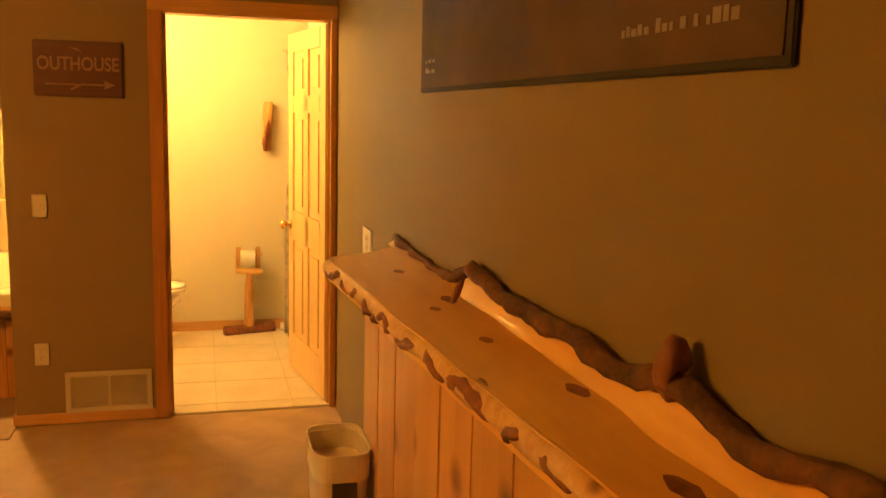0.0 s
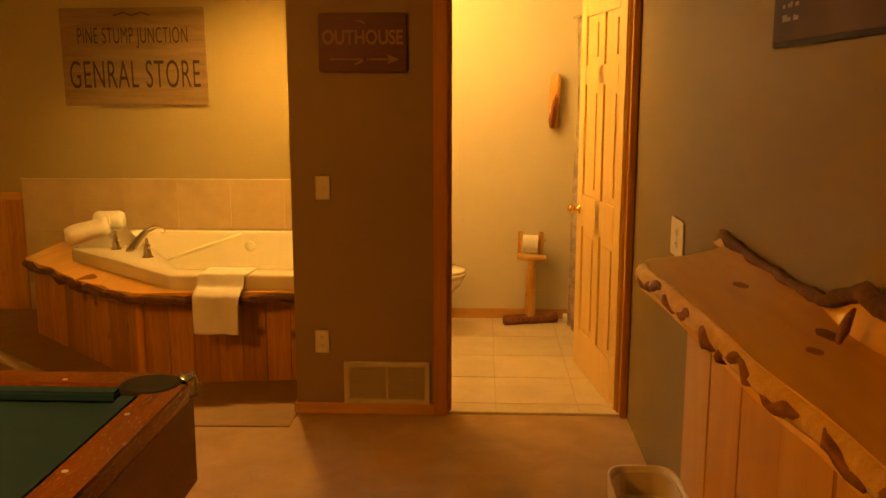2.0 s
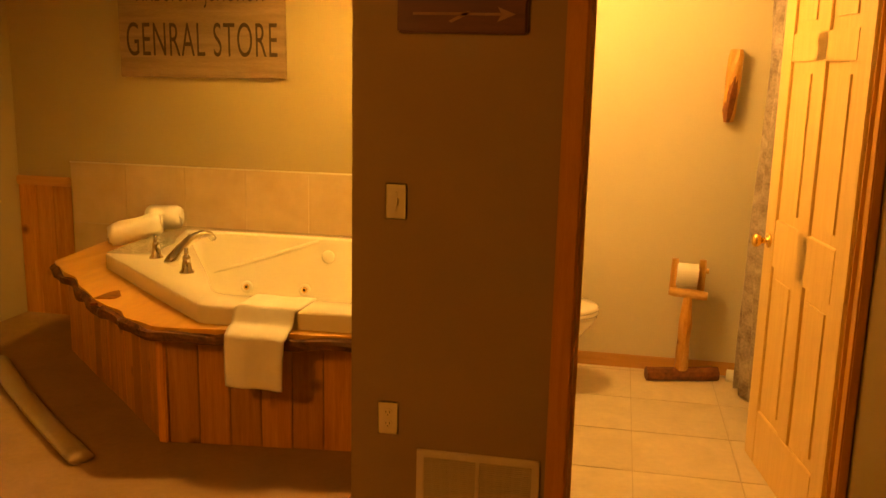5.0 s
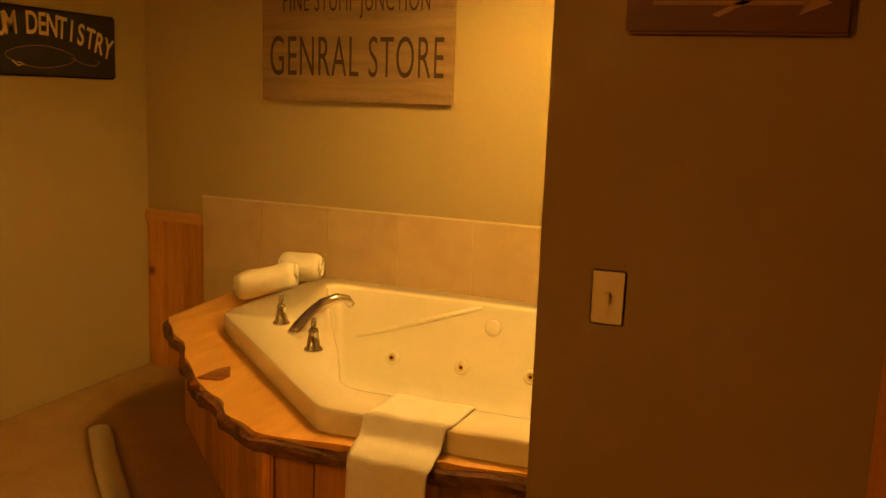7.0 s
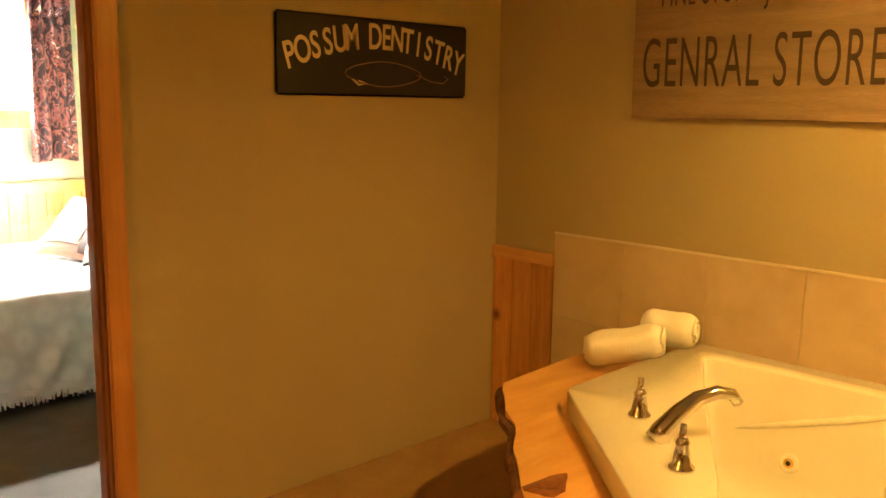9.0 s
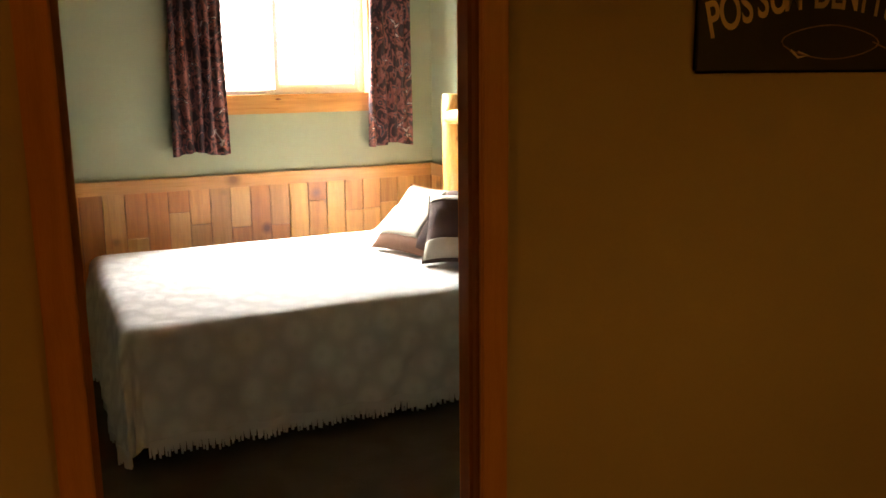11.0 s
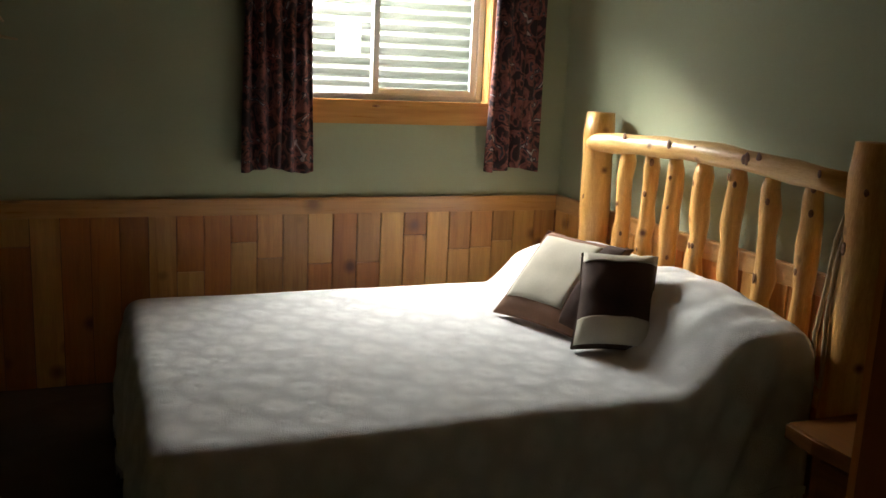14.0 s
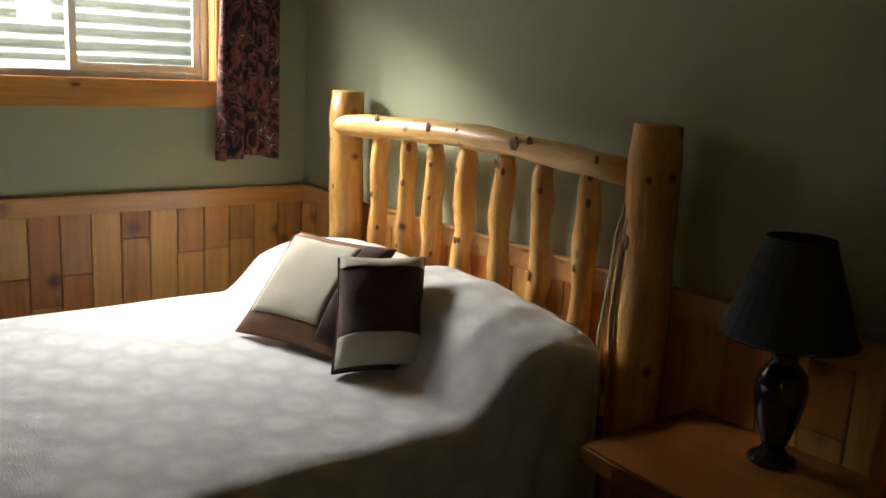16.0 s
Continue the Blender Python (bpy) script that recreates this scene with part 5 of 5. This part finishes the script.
def spread_at(u, v):
    """u across the bed, v along it, both in metres of cloth from the mattress middle line and the foot."""
    cx = (BX0 + BX1) / 2
    hw = (BX1 - BX0) / 2
    cu = max(-hw, min(hw, u))
    cv = max(0.0, v)
    ou, ov = u - cu, v - cv
    z = 0.556 + 0.008 * noise.noise(Vector((u * 2.3, v * 2.3, 0)))
    z += 0.005 * noise.noise(Vector((u * 13, v * 7, 5))) * min(1.0, max(0.0, (cu + 0.35) * 2))
    y = BYF + cv
    hump = 0.0
    if y > 1.03:
        s = (y - 1.03) / 0.475
        hump = 0.25 * math.sin(min(max(s, 0), 1) * math.pi * 0.62 + 0.12) ** 0.75 * (1 - 0.25 * (abs(cu) / hw) ** 4)
        hump *= min(1, s * 3.2) ** 0.7
        hump *= 1 + 0.06 * noise.noise(Vector((u * 5, y * 5, 3))) + 0.05 * noise.noise(Vector((u * 11, y * 4, 6)))
        hump *= 1 - 0.13 * math.exp(-((cu + 0.02) / 0.07) ** 2)
    z += hump
    d = max(abs(ou), abs(ov)) if (ou or ov) else 0.0
    if d > 0:
        r = 0.07
        if d < r * 1.57:
            a = d / r
            out, drop = r * math.sin(a), r * (1 - math.cos(a))
        else:
            out, drop = r + 0.03 * min(1, (d - 0.11) / 0.3), r + d - r * 1.57
        dirn = Vector((ou, ov)).normalized()
        fold = 0.012 * math.sin((u + v * 1.7) * 16) * min(1, drop / 0.25) + 0.008 * math.sin((u * 0.6 + v) * 37 + 1) * min(1, drop / 0.3)
        tail = 0.06 * min(abs(ou), abs(ov)) / 0.46 + 0.012 * noise.noise(Vector((u * 3, v * 3, 8))) * min(1, drop / 0.3)
        return (cx + cu + dirn.x * (out + fold), y + dirn.y * (out + fold), max(z - drop * (1 + hump * 1.0) - tail, 0.05))
    return (cx + cu, y, z)


NU, NV = 120, 120
tot = (BX1 - BX0) / 2 + 0.50
sprd = thing("bedspread", (-6.2, 0.4, 0.2), "white matelasse bedspread with oval medallions and a fringe", "bedspread")
bm = sheet(lambda u, v: spread_at(-tot + 2 * tot * u, -0.50 + (0.50 + BYE - BYF) * v), NU, NV)
wv = bm.verts.layers.float_vector.new("weave")
bm.verts.ensure_lookup_table()
for i in range(NU + 1):
    for j in range(NV + 1):
        bm.verts[i * (NV + 1) + j][wv] = Vector((-tot + 2 * tot * i / NU, -0.50 + (0.50 + BYE - BYF) * j / NV, 0))
bmesh.ops.recalc_face_normals(bm, faces=bm.faces)
bmesh.ops.solidify(bm, geom=list(bm.faces), thickness=0.006)
part("cloth", bm, SPREAD, sprd, "", True)
def hem(side):
    """A flat woven band along one hanging edge."""
    def f(a, b2):
        p = Vector(spread_at(tot - 0.002, (BYE - BYF) * a) if side else spread_at(-tot + 2 * tot * a, -0.498))
        return p + Vector((0.006 if side else 0, 0 if side else -0.006, 0.022 - 0.03 * b2))
    return sheet(f, 160, 1, thick=0.003)


part("hem_band", hem(True), SHEET, sprd, "flat woven hem band")
part("hem_band", hem(False), SHEET, sprd, "flat woven hem band")
bm = bmesh.new()
for i in range(240):
    v = -0.0 + (BYE - BYF) * i / 240
    p = Vector(spread_at(tot - 0.004, v))
    tube([p, p + Vector((0.003 * math.sin(i * 2.3), 0.004 * math.sin(i * 1.9), -0.05 - 0.012 * math.sin(i * 3.7)))], [0.0062, 0.0058], 4, bm=bm)
for i in range(160):
    p = Vector(spread_at(-tot + 2 * tot * i / 160, -0.498))
    tube([p, p + Vector((0.004 * math.sin(i * 2.3), 0.003 * math.sin(i * 1.9), -0.05 - 0.012 * math.sin(i * 3.7)))], [0.0062, 0.0058], 4, bm=bm)
tagged(part("fringe", bm, SHEET, sprd, "knotted white fringe"), kind="stuff")


def cushion(name, label, bl, u, v, thick, material, patches):
    """A soft square cushion from its lower corner and two edges; patches: sewn panels as u0, u1, v0, v1, material."""
    bl, u, v = Vector(bl), Vector(u), Vector(v)
    n = u.cross(v).normalized()
    t = thing(name, bl + u / 2, label, "cushion", "bed cushions")
    def puff(a, b2):
        return (max(0, (1 - (2 * a - 1) ** 4) * (1 - (2 * b2 - 1) ** 4))) ** 0.55
    def shape(a, b2, side, lift=0.0):
        pin = 1 - 0.06 * math.sin(b2 * math.pi)
        pin2 = 1 - 0.06 * math.sin(a * math.pi)
        a2, b3 = 0.5 + (a - 0.5) * pin, 0.5 + (b2 - 0.5) * pin2
        w = thick / 2 * puff(a, b2) * (1 + 0.12 * noise.noise(Vector((a * 5, b2 * 5, side))))
        return bl + u * a2 + v * b3 + n * (side * w + lift)
    bm = bmesh.new()
    sheet(lambda a, b2: shape(a, b2, 1), 18, 18, bm)
    sheet(lambda a, b2: shape(a, b2, -1), 18, 18, bm)
    bmesh.ops.remove_doubles(bm, verts=bm.verts, dist=0.0008)
    part("cover", bm, material, t, "", True)
    for u0, u1, v0, v1, pm in patches:
        part("patch", sheet(lambda a, b2: shape(u0 + (u1 - u0) * a, v0 + (v1 - v0) * b2, 1, 0.004 + 0.002 * math.sin(a * 3.14) * math.sin(b2 * 3.14)), 14, 14, thick=0.003), pm, t, "", True)
    ring = [shape(a, b2, 1, 0) for a, b2 in [(i / 10, 0) for i in range(10)] + [(1, i / 10) for i in range(10)] + [(1 - i / 10, 1) for i in range(10)] + [(0, 1 - i / 10) for i in range(11)]]
    part("piping", tube(ring, [0.0032] * len(ring), 6), material, t)
    return t


cushion("throw_cushion", "brown and rust suede cushion with a large beige panel", (-6.687, 0.81, 0.571), (0.430, 0.145, 0.0), (-0.108, 0.290, 0.312), 0.11, CUSH_RUST, ((0.09, 0.78, 0.16, 0.91, CUSH_BEIGE), (0.80, 0.97, 0.05, 0.95, CUSH_BROWN)))
cushion("throw_cushion", "dark brown suede cushion with beige bands", (-6.16, 0.874, 0.571), (0.124, 0.258, 0.0), (-0.204, 0.140, 0.307), 0.14, CUSH_BROWN, ((0.02, 0.98, 0.02, 0.26, CUSH_BEIGE), (0.02, 0.98, 0.87, 0.99, CUSH_BEIGE)))

# rope tied to the headboard post
rp = thing("rope", (-5.657, 1.536, 0.516), "tan cotton rope looped down the headboard post", "rope")
part("strand", tube([(-5.631, 1.558, 1.183), (-5.652, 1.536, 1.054), (-5.663, 1.531, 0.893), (-5.674, 1.52, 0.732), (-5.668, 1.52, 0.603), (-5.657, 1.531, 0.549)], [0.008] * 6, 8, 0.1, 1), ROPE, rp, "", True)
part("strand", tube([(-5.62, 1.558, 1.183), (-5.631, 1.531, 1.0), (-5.636, 1.52, 0.785), (-5.625, 1.52, 0.624), (-5.636, 1.531, 0.549)], [0.008] * 5, 8, 0.1, 2), ROPE, rp, "", True)

# ---- nightstand and lamp ----
NS_WOOD = mat("dark_honey_pine", (0.16, 0.055, 0.011), (0.30, 0.115, 0.024), 0.35, 1.5, 6, 0.06, stretch=(1, 10, 10), knots=0.7, knot_scale=4, coat=0.2)
ns = thing("nightstand", (-5.0, 1.28, 0), "honey pine slab-topped nightstand with a rough live edge", "nightstand")
top = [(-5.437, 1.208), (-5.313, 1.192), (-5.184, 1.203), (-5.055, 1.181), (-4.926, 1.197), (-4.775, 1.186), (-4.77, 1.719), (-5.437, 1.719)]
part("top", prism(top, 0.493, 0.543, bevel=0.008), NS_WOOD, ns, "honey pine slab top")
part("body", box(-5.378, -4.818, 1.267, 1.697, 0.10, 0.492, 0.006), NS_WOOD, ns)
part("drawer", box(-5.335, -4.861, 1.249, 1.266, 0.28, 0.46, 0.004), NS_WOOD, ns)
part("knob", tube([(-5.098, 1.249, 0.37), (-5.098, 1.222, 0.37)], [0.012, 0.018], 12), LOG, ns)
for x in (-5.346, -4.851):
    for y in (1.299, 1.665):
        part("leg", tube(line((x, y, 0), (x, y, 0.12), 3), [0.03, 0.032, 0.03], 12, 0.1, 3), LOG, ns)
lx, ly = -5.093, 1.563
tl = thing("table_lamp", (lx, ly, 0.543), "black table lamp with a dark shade, unlit", "lamp")
part("foot", lathe(lx, ly, [(0.062, 0.5435), (0.065, 0.5527), (0.056, 0.5613), (0.037, 0.5720), (0.028, 0.5849)], 24), BLACK_GLAZE, tl, "glossy black turned foot", True)
part("base", lathe(lx, ly, [(0.028, 0.5849), (0.037, 0.6065), (0.054, 0.6613), (0.066, 0.7151), (0.068, 0.7527), (0.059, 0.7872), (0.039, 0.8087), (0.030, 0.8216), (0.037, 0.8302), (0.024, 0.8442), (0.013, 0.8603)], 24), BLACK_GLAZE, tl, "glossy black urn base", True)
bm = lathe(lx, ly, [(0.168, 0.884), (0.082, 1.138), (0.079, 1.138), (0.165, 0.885)], 28)
part("shade", bm, BLACK_SHADE, tl, "dark tapered fabric shade")
for r_, z_ in ((0.1685, 0.886), (0.0825, 1.136)):
    part("shade_trim", tube([(lx + r_ * math.cos(a_ * math.pi / 14), ly + r_ * math.sin(a_ * math.pi / 14), z_) for a_ in range(29)], [0.003] * 29, 6), BLACK_SHADE, tl)
part("neck", tube([(lx, ly, 0.855), (lx, ly, 1.151)], [0.006, 0.006], 8), BRASS, tl)

# pale antler hook high on the dim part of the window wall
ah = thing("antler_hook", (XW, -1.25, 1.55), "pale antler hook on the dim sage bedroom wall", "wall hook")
part("plaque", box(XW, XW + 0.02, -1.30, -1.17, 1.54, 1.78, 0.006), BARK_RED, ah, "dark wooden plaque")
part("tine", tube([(XW + 0.02, -1.241, 1.754), (XW + 0.04, -1.18, 1.75), (XW + 0.05, -1.118, 1.726), (XW + 0.05, -1.075, 1.70), (XW + 0.05, -1.04, 1.657)], [0.013, 0.012, 0.011, 0.009, 0.004], 10, 0.2, 1), ROPE, ah, "curved pale tine", True)
part("tine", tube([(XW + 0.02, -1.26, 1.596), (XW + 0.045, -1.191, 1.609), (XW + 0.05, -1.09, 1.60), (XW + 0.05, -0.988, 1.586)], [0.013, 0.012, 0.010, 0.004], 10, 0.2, 2), ROPE, ah, "straight pale tine", True)

# ---- laid floors last: pieces in grout ----
fb = tagged(part("floor_bath", box(XS + 0.13, XR + 0.05, 0.02, YBATH, -0.004, 0.004), GROUT), "cream tiled bathroom floor", "floor", kind="structure")
s = 0.405
for i in range(-3, 3):
    for j in range(-1, 6):
        x0, x1 = max(-0.475 + s * i, XS + 0.136), min(-0.475 + s * (i + 1), XR + 0.048)
        y0, y1 = max(0.15 + s * j, 0.022), min(0.15 + s * (j + 1), YBATH - 0.014)
        if x1 - x0 > 0.03 and y1 - y0 > 0.03:
            part("tile", box(x0 + 0.002, x1 - 0.002, y0 + 0.002, y1 - 0.002, 0.002, 0.0075, 0.0015), TILE, fb)
tagged(part("floor_tub", prism([(XL, YB), (XS, YB), (XS, -0.015), (XS, -0.185), (-3.2, -0.24), (XL, 0.2)], -0.004, 0.0025), TILE_BROWN), "plain dark brown floor round the tub", "floor", kind="structure")
